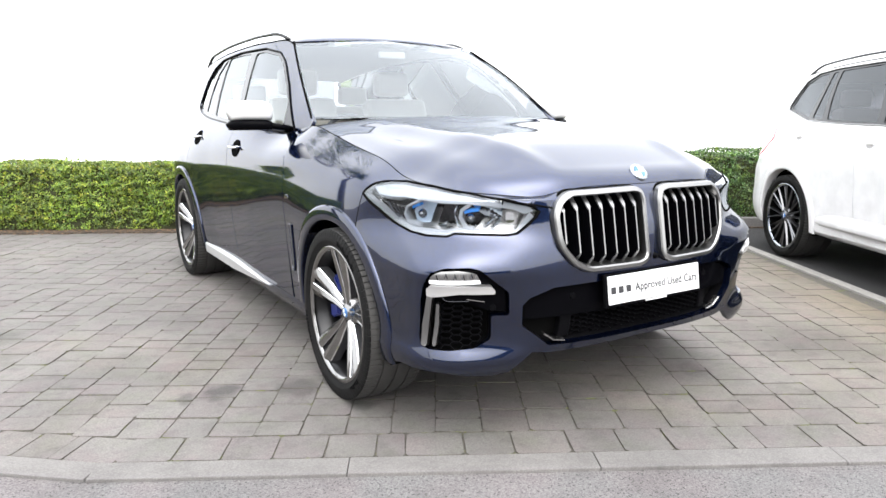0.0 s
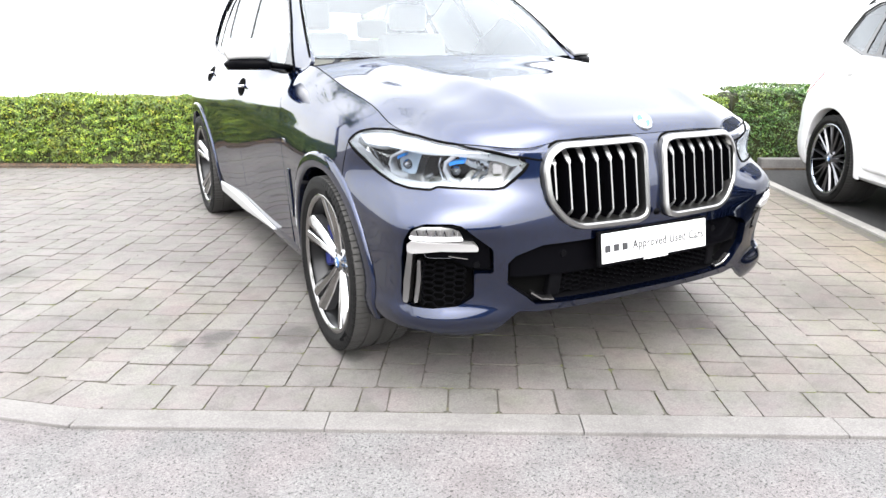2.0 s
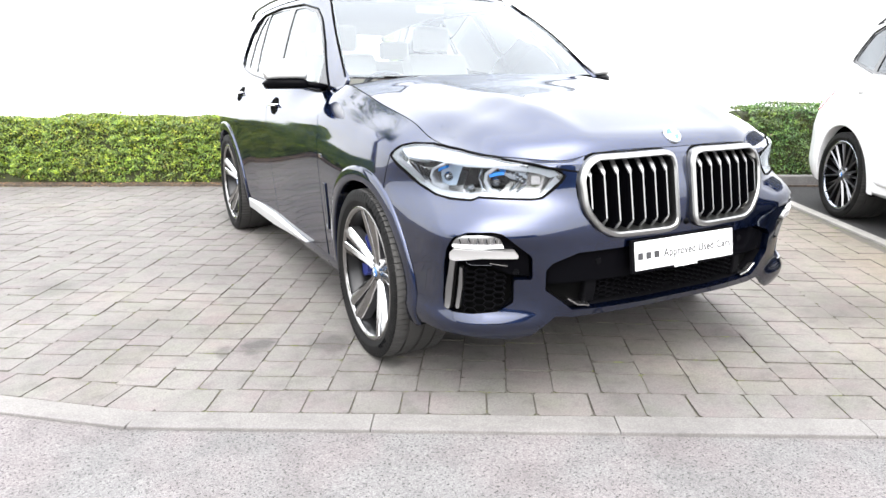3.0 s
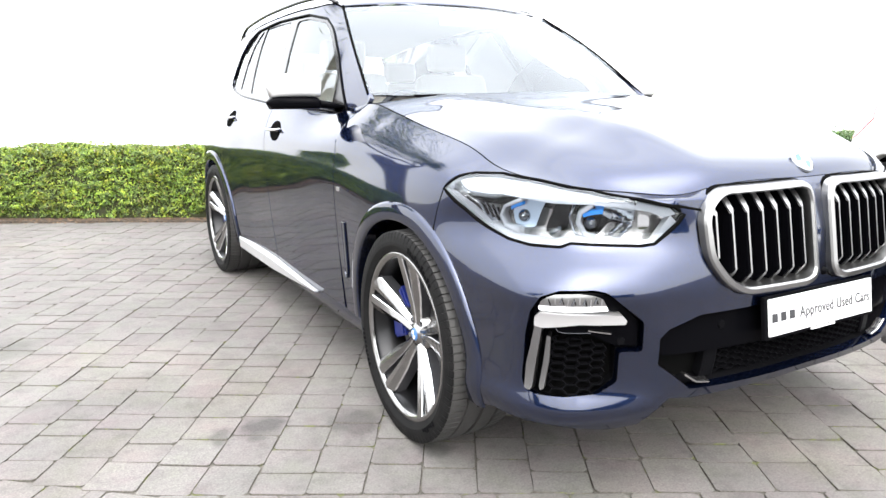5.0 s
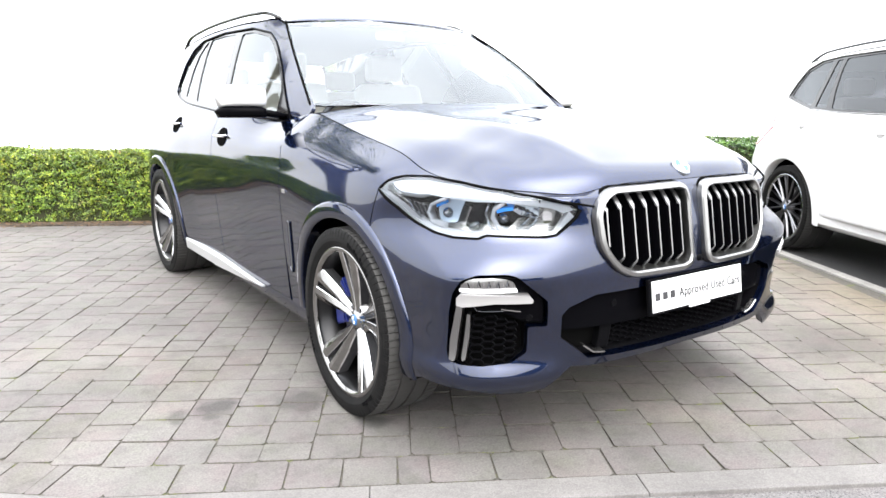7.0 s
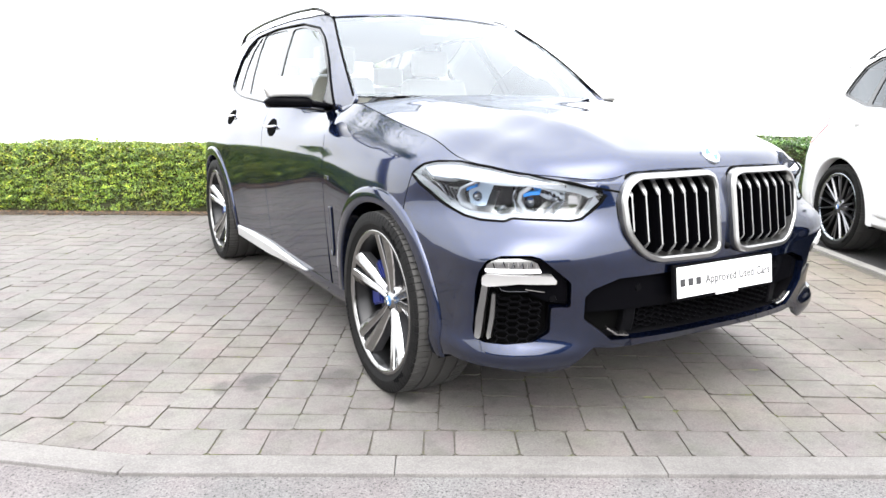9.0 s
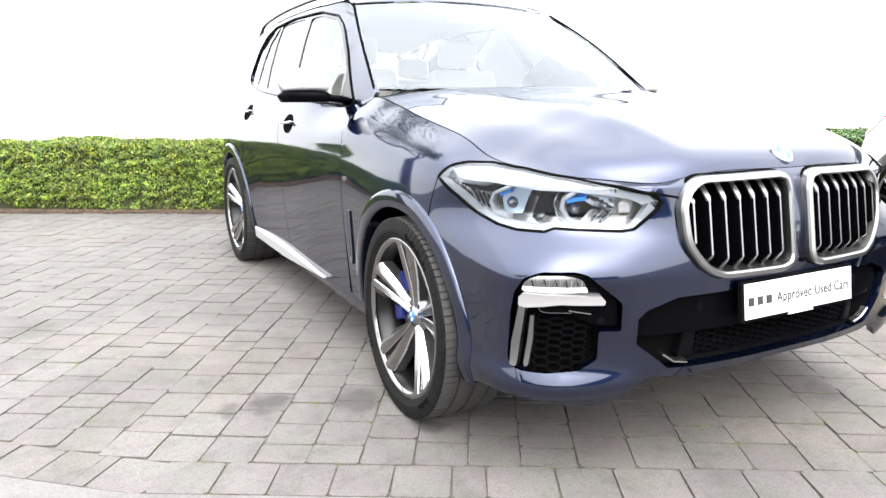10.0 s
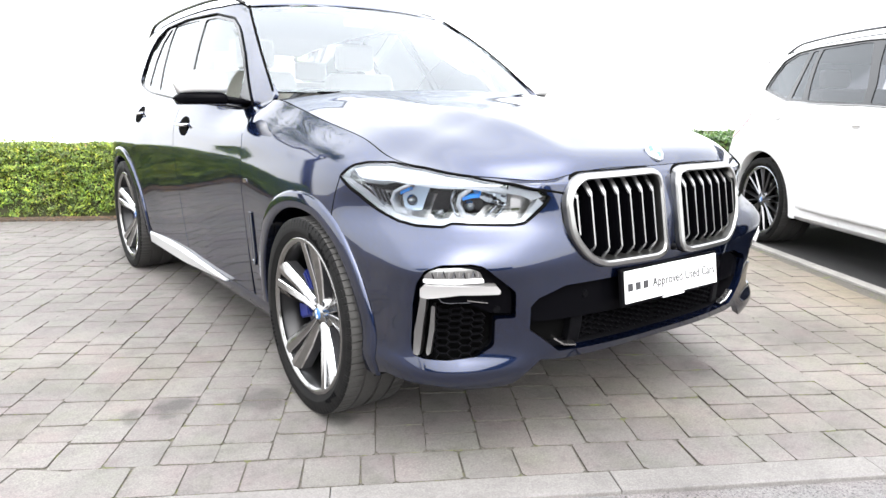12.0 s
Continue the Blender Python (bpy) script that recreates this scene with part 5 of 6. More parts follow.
def cabin(root, cfg):
    """Seats, dashboard and wheel, seen through the glass."""
    bm = bmesh.new()
    box(bm, -0.80, 0.80, 0.62, 1.0, 0.86, 1.10, 0.05)
    box(bm, -0.80, 0.80, 0.50, 0.72, 1.0, 1.14, 0.03)
    part("dashboard", bm, M_DASH, root, "dark dashboard")
    for x in (-0.37, 0.37):
        seat = tagged(new("front_seat"), "cream leather front seat with headrest")
        seat.parent = root
        bm = bmesh.new()
        box(bm, x - 0.26, x + 0.26, 1.25, 1.80, 0.62, 0.82, 0.06, 3)
        part("cushion", bm, M_LEATHER, seat)
        bm = bmesh.new()
        box(bm, x - 0.25, x + 0.25, -0.07, 0.07, 0.0, 0.62, 0.055, 3)
        bmesh.ops.transform(bm, matrix=Matrix.Translation((0, 1.78, 0.78)) @ Matrix.Rotation(radians(-18), 4, "X"), verts=bm.verts[:])
        part("backrest", bm, M_LEATHER, seat)
        bm = bmesh.new()
        box(bm, x - 0.14, x + 0.14, 1.96, 2.06, 1.40, 1.58, 0.045, 3)
        part("headrest", bm, M_LEATHER, seat)
    rear = tagged(new("rear_bench"), "cream leather rear bench")
    rear.parent = root
    bm = bmesh.new()
    box(bm, -0.66, 0.66, 2.75, 2.92, 0.72, 1.34, 0.06, 3)
    part("backrest", bm, M_LEATHER, rear)
    for x in (-0.45, 0.45):
        bm = bmesh.new()
        box(bm, x - 0.13, x + 0.13, 2.84, 2.93, 1.35, 1.50, 0.04, 3)
        part("headrest", bm, M_LEATHER, rear)
    sw = tagged(new("steering_wheel"), "black leather steering wheel")
    sw.parent = root
    bm = bmesh.new()
    ring = [(0.37 * -1 + 0.185 * math.cos(a), 1.08 + 0.185 * 0.42 * math.sin(a), 1.09 + 0.185 * 0.9 * math.sin(a)) for a in np.linspace(0, 2 * math.pi, 33)]
    tube(bm, ring, 0.016, 8, False)
    part("wheel_rim", bm, M_DASH, sw, "", True)
    bm = bmesh.new()
    box(bm, -0.46, -0.28, 1.05, 1.10, 1.04, 1.14, 0.02)
    part("airbag_cover", bm, M_DASH, sw)
    bm = bmesh.new()
    box(bm, -0.095, 0.095, 1.27, 1.30, 1.615, 1.66, 0.014, 3)
    part("rear_view_mirror", bm, M_HEADLINER, root, "pale rear-view mirror")
    # lining and floor
    rows = []
    for y in np.linspace(1.40, 3.5, 8):
        z, x = float(hermite(CANT_Y, np.array(CANT_Z), y)), float(hermite(CANT_Y, np.array(CANT_X), y))
        rows.append([(a * (x - 0.03), y, z - 0.03 + 0.02 * (1 - a * a)) for a in np.linspace(-1, 1, 9)])
    part("headliner", grid_mesh("headliner", rows, True), M_HEADLINER, root, "pale headliner")

# ---- front details of the dark car ----
def on_front(x, z, s, depth=0.0):
    """A place on the nose at half-width x, height z, depth metres inside it."""
    p = pf(x, z)
    v = skin(np.array([p]), np.array([z]))[0]
    n = skin_normal(np.array([p]), np.array([z]))[0]
    v = v - n * depth
    return Vector((s * v[0], v[1], v[2]))


def strip_on(bm, loop, s, width, d0, d1, closed=True):
    """A bar along a line of (x, z) on the nose; d0 and d1: depth of its face and its back."""
    pts = dense([(pf(x, z), z) for x, z in loop], 0.02, closed)
    n = len(pts)
    prs, deps = [], []
    f = 0.72
    for i in range(n):
        a = pts[i - 1] if closed or i else pts[0]
        b = pts[(i + 1) % n] if closed or i < n - 1 else pts[-1]
        tx, tz = b[0] - a[0], b[1] - a[1]
        k = math.hypot(tx, tz) or 1
        nx, nz = -tz / k * width / 2, tx / k * width / 2
        for g, d in ((1, d1), (1, d0 + 0.004), (f, d0), (-f, d0), (-1, d0 + 0.004), (-1, d1)):
            prs.append((max(pts[i][0] + nx * g, -1.779), pts[i][1] + nz * g))
            deps.append(d)
    prs = np.array(prs)
    v = skin(prs[:, 0], prs[:, 1]) - skin_normal(prs[:, 0], prs[:, 1]) * np.array(deps)[:, None]
    v = v * np.array([s, 1, 1])
    rings = [[bm.verts.new(q) for q in v[6 * i: 6 * i + 6]] for i in range(n)]
    m = n if closed else n - 1
    for i in range(m):
        a, b = rings[i], rings[(i + 1) % n]
        for j in range(6):
            bm.faces.new((a[j], a[(j + 1) % 6], b[(j + 1) % 6], b[j]))
    if not closed:
        bm.faces.new(rings[0])
        bm.faces.new(rings[-1][::-1])
    bmesh.ops.recalc_face_normals(bm, faces=bm.faces[:])
    return bm


def fill_on(name, loop, s, depth, step=0.03):
    """A plate inside the nose, along its surface."""
    return sheet(name, rounded(fx(*loop), 0.01), [], (s,), step, -depth, 0)


def plate_on(name, loop, s, depth, thick):
    """A raised plate along the nose, with its edges turned in."""
    return sheet(name, rounded(fx(*loop), 0.004), [], (s,), 0.02, -depth, thick)


def kidney_plane():
    """The grilles lie on one smooth face: y as a curve over half-width and height."""
    xs, rs = np.meshgrid(np.linspace(0.05, 0.46, 12), np.linspace(0.69, 0.94, 8))
    v = skin(np.array([pf(x, r) for x, r in zip(xs.ravel(), rs.ravel())]), rs.ravel())
    a = np.stack([np.ones(len(v)), v[:, 0], v[:, 0] ** 2, v[:, 2]], 1)
    return np.linalg.lstsq(a, v[:, 1], rcond=None)[0]


KFACE = kidney_plane()


def on_face(x, z, s, depth):
    return Vector((s * x, -0.012 + KFACE[0] + KFACE[1] * x + KFACE[2] * x * x + KFACE[3] * z + depth, z))


def face_ring(bm, loop, s, profile):
    """A frame along a loop of (x, z); profile: (inset, depth) pairs across it."""
    pts = dense(loop, 0.012)
    n = len(pts)
    turn = sum(pts[i - 1][0] * pts[i][1] - pts[i][0] * pts[i - 1][1] for i in range(n))
    rings = []
    for i in range(n):
        a, b = Vector(pts[i - 2]), Vector(pts[(i + 2) % n])
        d = (b - a).normalized() * (1 if turn > 0 else -1)
        rings.append([bm.verts.new(on_face(pts[i][0] - d.y * k, pts[i][1] + d.x * k, s, dep)) for k, dep in profile])
    for i in range(n):
        a, b = rings[i], rings[(i + 1) % n]
        for j in range(len(profile) - 1):
            bm.faces.new((a[j], a[j + 1], b[j + 1], b[j]))
    bmesh.ops.recalc_face_normals(bm, faces=bm.faces[:])
    return bm


def kidney(root, s):
    g = tagged(new("kidney_grille"), "tall kidney grille, silver frame, black slats with silver edges")
    g.parent = root
    flat = rounded(KIDNEY_RIM, 0.042, 6)
    bm = face_ring(bmesh.new(), flat, s, [(0.0, 0.04), (0.001, -0.006), (0.005, -0.013), (0.018, -0.016), (0.023, -0.010), (0.026, 0.01), (0.028, 0.06)])
    part("grille_frame", bm, M_FRAME, g, "satin silver grille frame")
    bm = face_ring(bmesh.new(), flat, s, [(-0.003, 0.04), (-0.003, 0.017), (0.0, 0.015), (0.001, 0.03)])
    part("grille_gasket", bm, M_MATT, g, "thin black gasket round the frame")
    bm = bmesh.new()
    bm.faces.new([bm.verts.new(on_face(x, z, s, 0.085)) for x, z in (flat if s > 0 else flat[::-1])])
    part("grille_back", bm, M_MATT, g, "black grille inside")
    z_lo, z_hi = min(p[1] for p in flat), max(p[1] for p in flat)
    for k in range(7):
        u = (k + 0.62) / 7.2
        x = 0.058 + u * 0.41
        zs = np.linspace(z_lo, z_hi, 80)
        ok = inside(flat, np.full(80, x), zs)
        if ok.sum() < 5:
            continue
        z0, z1 = zs[ok][0] + 0.024, zs[ok][-1] - 0.024
        dark, edge = bmesh.new(), bmesh.new()
        prev = None
        for t in np.linspace(0, 1, 21):
            z = z0 + (z1 - z0) * t
            # the blade bends back at head and foot, where its bright edge widens to a pad
            head, foot = max(0.0, t - 0.82) / 0.18, max(0.0, 0.14 - t) / 0.14
            d = -0.006 + 0.030 * head + 0.035 * foot
            w = 0.0055 + 0.004 * min(1.0, head * 5)
            e = 0.0030 + 0.0065 * min(1.0, head * 5) + 0.004 * min(1.0, foot * 3)
            ring = [on_face(x + a, z, s, b) for a, b in ((-w, 0.08), (-w, d + 0.006), (-e, d), (e, d), (w, d + 0.006), (w, 0.08))]
            if prev:
                for j in range(5):
                    q = [prev[j], prev[j + 1], ring[j + 1], ring[j]]
                    b_ = edge if j == 2 or (j in (1, 3) and (head > 0 or foot > 0)) else dark
                    b_.faces.new([b_.verts.new(c) for c in (q if s < 0 else q[::-1])])
            prev = ring
        sl = part("slat", dark, M_BLACK, g, "black grille slat")
        part("slat_edge", edge, M_FRAME, sl, "silver front edge of the slat")


def headlight(root, s):
    h = tagged(new("headlight"), "clear headlight with two white angular rings and blue inserts")
    h.parent = root
    lens = part("lens", sheet("lens", LAMP, [], (s,), 0.02, 0.0, 0.0), M_LENS, h, "clear lamp cover")
    lens.visible_shadow = False
    # black rim round the cover
    bm = bmesh.new()
    q = np.array(dense(LAMP, 0.02))
    v = skin(q[:, 0], q[:, 1]) - skin_normal(q[:, 0], q[:, 1]) * 0.002
    v = (v * np.array([s, 1, 1])).tolist()
    tube(bm, v + v[:1], 0.006, 6, False)
    part("lamp_rim", bm, M_MATT, h, "black rubber rim", True)
    c = np.array(LAMP).mean(0)
    part("lamp_bowl", sheet("lamp_bowl", [tuple(c + (np.array(p) - c) * 0.995) for p in LAMP], [], (s,), 0.03, -0.085, 0.0), M_CHROME, h, "silver lamp bowl")
    # wall between bowl and cover
    n1 = skin_normal(q[:, 0], q[:, 1])
    v0, v1 = skin(q[:, 0], q[:, 1]) - n1 * 0.006, skin(q[:, 0], q[:, 1]) - n1 * 0.086
    k = np.array([s, 1, 1])
    part("lamp_wall", grid_mesh("lamp_wall", [(v0 * k).tolist(), (v1 * k).tolist()], False, True), M_BRIGHT, h, "bright lamp wall")
    # pale brow under the hood edge
    brow = [(-0.501, 0.964), (-0.649, 0.953), (-0.774, 0.939), (-0.875, 0.931), (-0.975, 0.932), (-1.06, 0.922), (-1.127, 0.911), (-1.169, 0.895)] + [(-1.212, 0.905), (-1.192, 0.921), (-1.155, 0.927), (-1.098, 0.941), (-1.04, 1.025), (-0.975, 1.12), (-0.79, 1.132), (-0.585, 1.12), (-0.475, 1.078), (-0.415, 1.03)]
    part("lamp_brow", sheet("lamp_brow", brow, [], (s,), 0.02, -0.012, 0.03), M_LIGHTGUIDE, h, "white brow light guide")
    lip = LAMP_LOW[1:] + [(p + 0.004, r + 0.012 + 0.004 * (p < -0.7)) for p, r in LAMP_LOW[:1:-1]] + [(-1.194, 0.901)]
    part("lamp_lip", sheet("lamp_lip", lip, [], (s,), 0.015, -0.012, 0.03), M_LIGHTGUIDE, h, "white lower light guide")
    bars = [("lamp_lip", M_LIGHTGUIDE, 0.018, 0.016, [(0.6226, 0.8295), (0.6804, 0.8349), (0.7795, 0.8383), (0.8238, 0.8292), (0.8806, 0.8321), (0.9107, 0.8552)]),
            ("lamp_step", M_DARKCHROME, 0.009, 0.022, [(0.8299, 0.8461), (0.81, 0.864)]),
            ("lamp_step", M_DARKCHROME, 0.008, 0.022, [(0.6998, 0.85), (0.6694, 0.8743)]),
            ("lamp_step", M_DARKCHROME, 0.008, 0.022, [(0.6763, 0.8469), (0.6458, 0.8713)]),
            ("lamp_step", M_DARKCHROME, 0.007, 0.024, [(0.7868, 0.9295), (0.7947, 0.8915), (0.7846, 0.8545), (0.7725, 0.8444)])]
    for nm, mat, wd, dp, line in bars:
        part(nm, strip_on(bmesh.new(), line, s, wd, dp, 0.08, False), mat, h, "", True)
    for nm, mat, dp, loop in (("dark_panel", M_BLACK, 0.045, [(0.8414, 0.8503), (0.8219, 0.9336), (0.7994, 0.936), (0.7967, 0.8663), (0.816, 0.8508)]),
                              ("dark_panel", M_DARKCHROME, 0.04, [(0.9432, 0.9231), (0.9073, 0.8932), (0.9063, 0.8455), (0.9253, 0.871)]),
                              ("indicator_cell", M_BRIGHT, 0.034, [(0.6302, 0.9008), (0.601, 0.895), (0.5998, 0.8636), (0.6282, 0.8597)])):
        part(nm, fill_on(nm, loop, s, dp, 0.015), mat, h)
    for i in range(5):
        x = 0.934 - i * 0.008
        part("dark_rib", strip_on(bmesh.new(), [(x, 0.915 - i * 0.006), (x - 0.012, 0.875 - i * 0.006)], s, 0.003, 0.034, 0.045, False), M_BLACK, h)
    units = [([(0.8694, 0.9362), (0.8944, 0.9078), (0.8976, 0.881), (0.8911, 0.8556), (0.8717, 0.8478)], M_ICE, [(0.8878, 0.8895), (0.8779, 0.931), (0.8421, 0.9309), (0.8549, 0.8571), (0.8817, 0.8521)], (0.8703, 0.8796), [(0.8878, 0.9013), (0.8725, 0.9186)]),
             ([(0.7475, 0.9299), (0.7725, 0.9048), (0.7749, 0.88), (0.7597, 0.8492), (0.7361, 0.8434)], M_BLACK, [(0.7613, 0.9217), (0.6266, 0.9171), (0.6564, 0.8727), (0.6975, 0.8774), (0.73, 0.8472), (0.7642, 0.8623)], (0.7442, 0.8735), [(0.766, 0.8952), (0.745, 0.9023), (0.7187, 0.9061)])]
    for ring, mat, loop, eye, blue in units:
        unit = tagged(new("lamp_unit"), "angular white light ring with blue insert")
        unit.parent = h
        part("light_ring", strip_on(bmesh.new(), ring, s, 0.015, 0.014, 0.05, False), M_LIGHTGUIDE, unit, "white light ring", True)
        part("reflector", fill_on("reflector", loop, s, 0.05, 0.015), mat, unit)
        c0 = on_front(*eye, s, 0.05)
        nrm = (on_front(*eye, s, 0.0) - on_front(*eye, s, 0.05)).normalized()
        mm = Matrix.Translation(c0) @ nrm.to_track_quat("-X", "Z").to_matrix().to_4x4()
        part("projector", lathe(bmesh.new(), [(0.0005, -0.020), (0.010, -0.017), (0.017, -0.009), (0.021, 0.004)], 24, mm), M_DARKCHROME, unit, "projector lens", True)
        part("blue_insert", strip_on(bmesh.new(), blue, s, 0.014, 0.032, 0.05, False), M_BLUE, unit, "blue laser-light insert")


def fog_unit(root, s):
    f = tagged(new("fog_lamp_pocket"), "side air intake with fog lamp, silver bracket and honeycomb mesh")
    f.parent = root
    part("pocket_back", fill_on("pocket_back", FOG, s, 0.07), M_MATT, f, "black intake inside")
    q = np.array(dense(rounded(fx(*FOG), 0.012), 0.02))
    n1 = skin_normal(q[:, 0], q[:, 1])
    k = np.array([s, 1, 1])
    v0, v1 = skin(q[:, 0], q[:, 1]) - n1 * 0.030, skin(q[:, 0], q[:, 1]) - n1 * 0.07
    part("pocket_wall", grid_mesh("pocket_wall", [(v0 * k).tolist(), (v1 * k).tolist()], False, True), M_SATIN, f)
    # gloss black upper panel
    blk = [(0.67, 0.614), (0.664, 0.537), (0.728, 0.541), (0.799, 0.577), (0.877, 0.584), (0.902, 0.595), (0.924, 0.594), (0.928, 0.623), (0.929, 0.658), (0.916, 0.69), (0.88, 0.709), (0.803, 0.711), (0.769, 0.702)]
    part("pocket_panel", fill_on("pocket_panel", blk, s, 0.022, 0.02), M_BLACK, f, "gloss black panel")
    # fog lamp: bright bowl with dark cells over a white bar
    lampo = part("fog_lamp", plate_on("fog_lamp", [(0.922, 0.66), (0.92, 0.678), (0.909, 0.693), (0.891, 0.703), (0.839, 0.706), (0.805, 0.7), (0.782, 0.688), (0.768, 0.66), (0.838, 0.659)], s, 0.008, 0.02), M_FRAME, f, "clear narrow fog lamp")
    part("lamp_bar", plate_on("lamp_bar", [(0.922, 0.664), (0.919, 0.653), (0.85, 0.652), (0.767, 0.655), (0.772, 0.667), (0.852, 0.666)], s, 0.003, 0.012), M_BADGEWHITE, lampo, "white lower light bar")
    for i in range(14):
        x, z = 0.787 + i * 0.0088, 0.683 + 0.004 * math.sin(i * 1.3)
        bar = [(x, z - 0.011), (x + 0.006 * math.sin(i * 2.1), z + 0.008)]
        part("lamp_cell", strip_on(bmesh.new(), bar, s, 0.003 + 0.0014 * (i % 3), 0.005, 0.012, False), (M_BRIGHT, M_BLACK, M_DARKCHROME)[i % 3], lampo)
    bracket = part("silver_bracket", plate_on("silver_bracket", [(0.921, 0.607), (0.922, 0.634), (0.915, 0.649), (0.836, 0.648), (0.73, 0.643), (0.715, 0.627), (0.717, 0.615), (0.832, 0.618), (0.909, 0.603)], s, -0.004, 0.03), M_SATINSILVER, f, "satin silver corner bracket")
    part("bracket_leg", plate_on("bracket_leg", [(0.921, 0.606), (0.909, 0.601), (0.909, 0.509), (0.914, 0.418), (0.919, 0.407), (0.927, 0.41), (0.924, 0.486)], s, 0.0, 0.03), M_FRAME, bracket, "grey lower leg of the bracket")
    part("inner_bracket", plate_on("inner_bracket", [(0.899, 0.574), (0.891, 0.572), (0.885, 0.494), (0.895, 0.414), (0.903, 0.409), (0.904, 0.42), (0.897, 0.493)], s, 0.012, 0.03), M_FRAME, f, "grey inner bracket")
    part("bright_line", strip_on(bmesh.new(), [(0.809, 0.593), (0.747, 0.582)], s, 0.005, 0.012, 0.03, False), M_CHROME, f)
    part("bright_line", strip_on(bmesh.new(), [(0.885, 0.601), (0.878, 0.587), (0.862, 0.583), (0.8, 0.584)], s, 0.003, 0.016, 0.03, False), M_DARKCHROME, f)
    honeycomb(f, s, [(0.898, 0.575), (0.898, 0.40), (0.87, 0.392), (0.775, 0.402), (0.722, 0.44), (0.726, 0.53), (0.78, 0.556)], 0.035)
    bm = bmesh.new()
    lathe(bm, [(0.0005, -0.003), (0.011, -0.003), (0.013, 0.003)], 18, Matrix.Translation(on_front(0.714, 0.554, s, 0.02)) @ Matrix.Rotation(radians(90 + s * 25), 4, "Z"))
    part("parking_sensor", bm, M_SATIN, f)


def honeycomb(parent, s, loop, depth, size=0.024):
    """Hexagonal mesh of thin walls within an outline."""
    bm = bmesh.new()
    xs = [p[0] for p in loop]
    zs = [p[1] for p in loop]
    wide, tall, bar = size * 0.92, size * 0.92, 0.0028
    col, x = 0, min(xs) - wide
    while x < max(xs) + wide:
        z = min(zs) - tall + (tall / 2 if col % 2 else 0)
        while z < max(zs) + tall:
            ring = [(x + wide * math.cos(a), z + tall / 2 / 0.866 * math.sin(a)) for a in [math.pi * i / 3 for i in range(6)]]
            ok = inside(loop, [p[0] for p in ring], [p[1] for p in ring])
            for i in range(3):
                if ok[i] and ok[i + 1]:
                    a, b = ring[i], ring[i + 1]
                    k = math.hypot(b[0] - a[0], b[1] - a[1])
                    ox, oz = -(b[1] - a[1]) / k * bar / 2, (b[0] - a[0]) / k * bar / 2
                    front = [on_front(p[0] + g * ox, p[1] + g * oz, s, depth - 0.006) for p, g in ((a, 1), (b, 1), (b, -1), (a, -1))]
                    rear = [on_front(p[0] + g * ox, p[1] + g * oz, s, depth + 0.012) for p, g in ((a, 1), (b, 1), (b, -1), (a, -1))]
                    fv, rv = [bm.verts.new(v) for v in front], [bm.verts.new(v) for v in rear]
                    bm.faces.new(fv)
                    bm.faces.new((fv[0], fv[1], rv[1], rv[0]))
                    bm.faces.new((fv[2], fv[3], rv[3], rv[2]))
            z += tall
        x += wide * 1.5
        col += 1
    tagged(part("honeycomb_mesh", bm, M_SATIN, parent, "black honeycomb mesh"), kind="stuff")


def front_end(root, paint, plated=True):
    for s in (-1, 1):
        kidney(root, s)
        headlight(root, s)
        fog_unit(root, s)
    # lower intake
    low = tagged(new("lower_intake"), "wide black lower air intake with mesh")
    low.parent = root
    for s in (-1, 1):
        part("intake_back", fill_on("intake_back", [(0.0005, 0.628)] + INTAKE[1:-1] + [(0.0005, 0.389)], s, 0.075), M_MATT, low, "black intake inside")
        upper = [(0.0005, 0.625), (0.24, 0.622), (0.47, 0.614), (0.567, 0.58), (0.592, 0.554), (0.592, 0.50), (0.40, 0.50), (0.0005, 0.50)]
        part("intake_panel", fill_on("intake_panel", upper, s, 0.024), M_BLACK, low, "gloss black panel behind the plate")
        q = np.array(dense(fx(*INTAKE), 0.02, False))
        n1 = skin_normal(q[:, 0], q[:, 1])
        k = np.array([s, 1, 1])
        v0, v1 = skin(q[:, 0], q[:, 1]) - n1 * 0.030, skin(q[:, 0], q[:, 1]) - n1 * 0.075
        part("intake_wall", grid_mesh("intake_wall", [(v0 * k).tolist(), (v1 * k).tolist()], False), M_SATIN, low)
        honeycomb(low, s, [(0.003, 0.498), (0.003, 0.392), (0.27, 0.392), (0.40, 0.394), (0.40, 0.498)], 0.05)
        bm = strip_on(bmesh.new(), [(0.405, 0.505), (0.41, 0.402)], s, 0.05, 0.035, 0.07, False)
        part("intake_strut", bm, M_SATIN, low)
        bm = strip_on(bmesh.new(), [(0.42, 0.402), (0.47, 0.41), (0.515, 0.44)], s, 0.007, 0.006, 0.03, False)
        part("intake_fin", bm, M_CHROME, low)
        bm = bmesh.new()
        c0 = on_front(0.385, 0.575, s, 0.023)
        lathe(bm, [(0.0005, -0.003), (0.012, -0.003), (0.014, 0.003)], 18, Matrix.Translation(c0) @ Matrix.Rotation(radians(90), 4, "Z"))
        part("parking_sensor", bm, M_SATIN, low)
    if plated:
        dealer_plate(root)
    front_trim(root, paint)


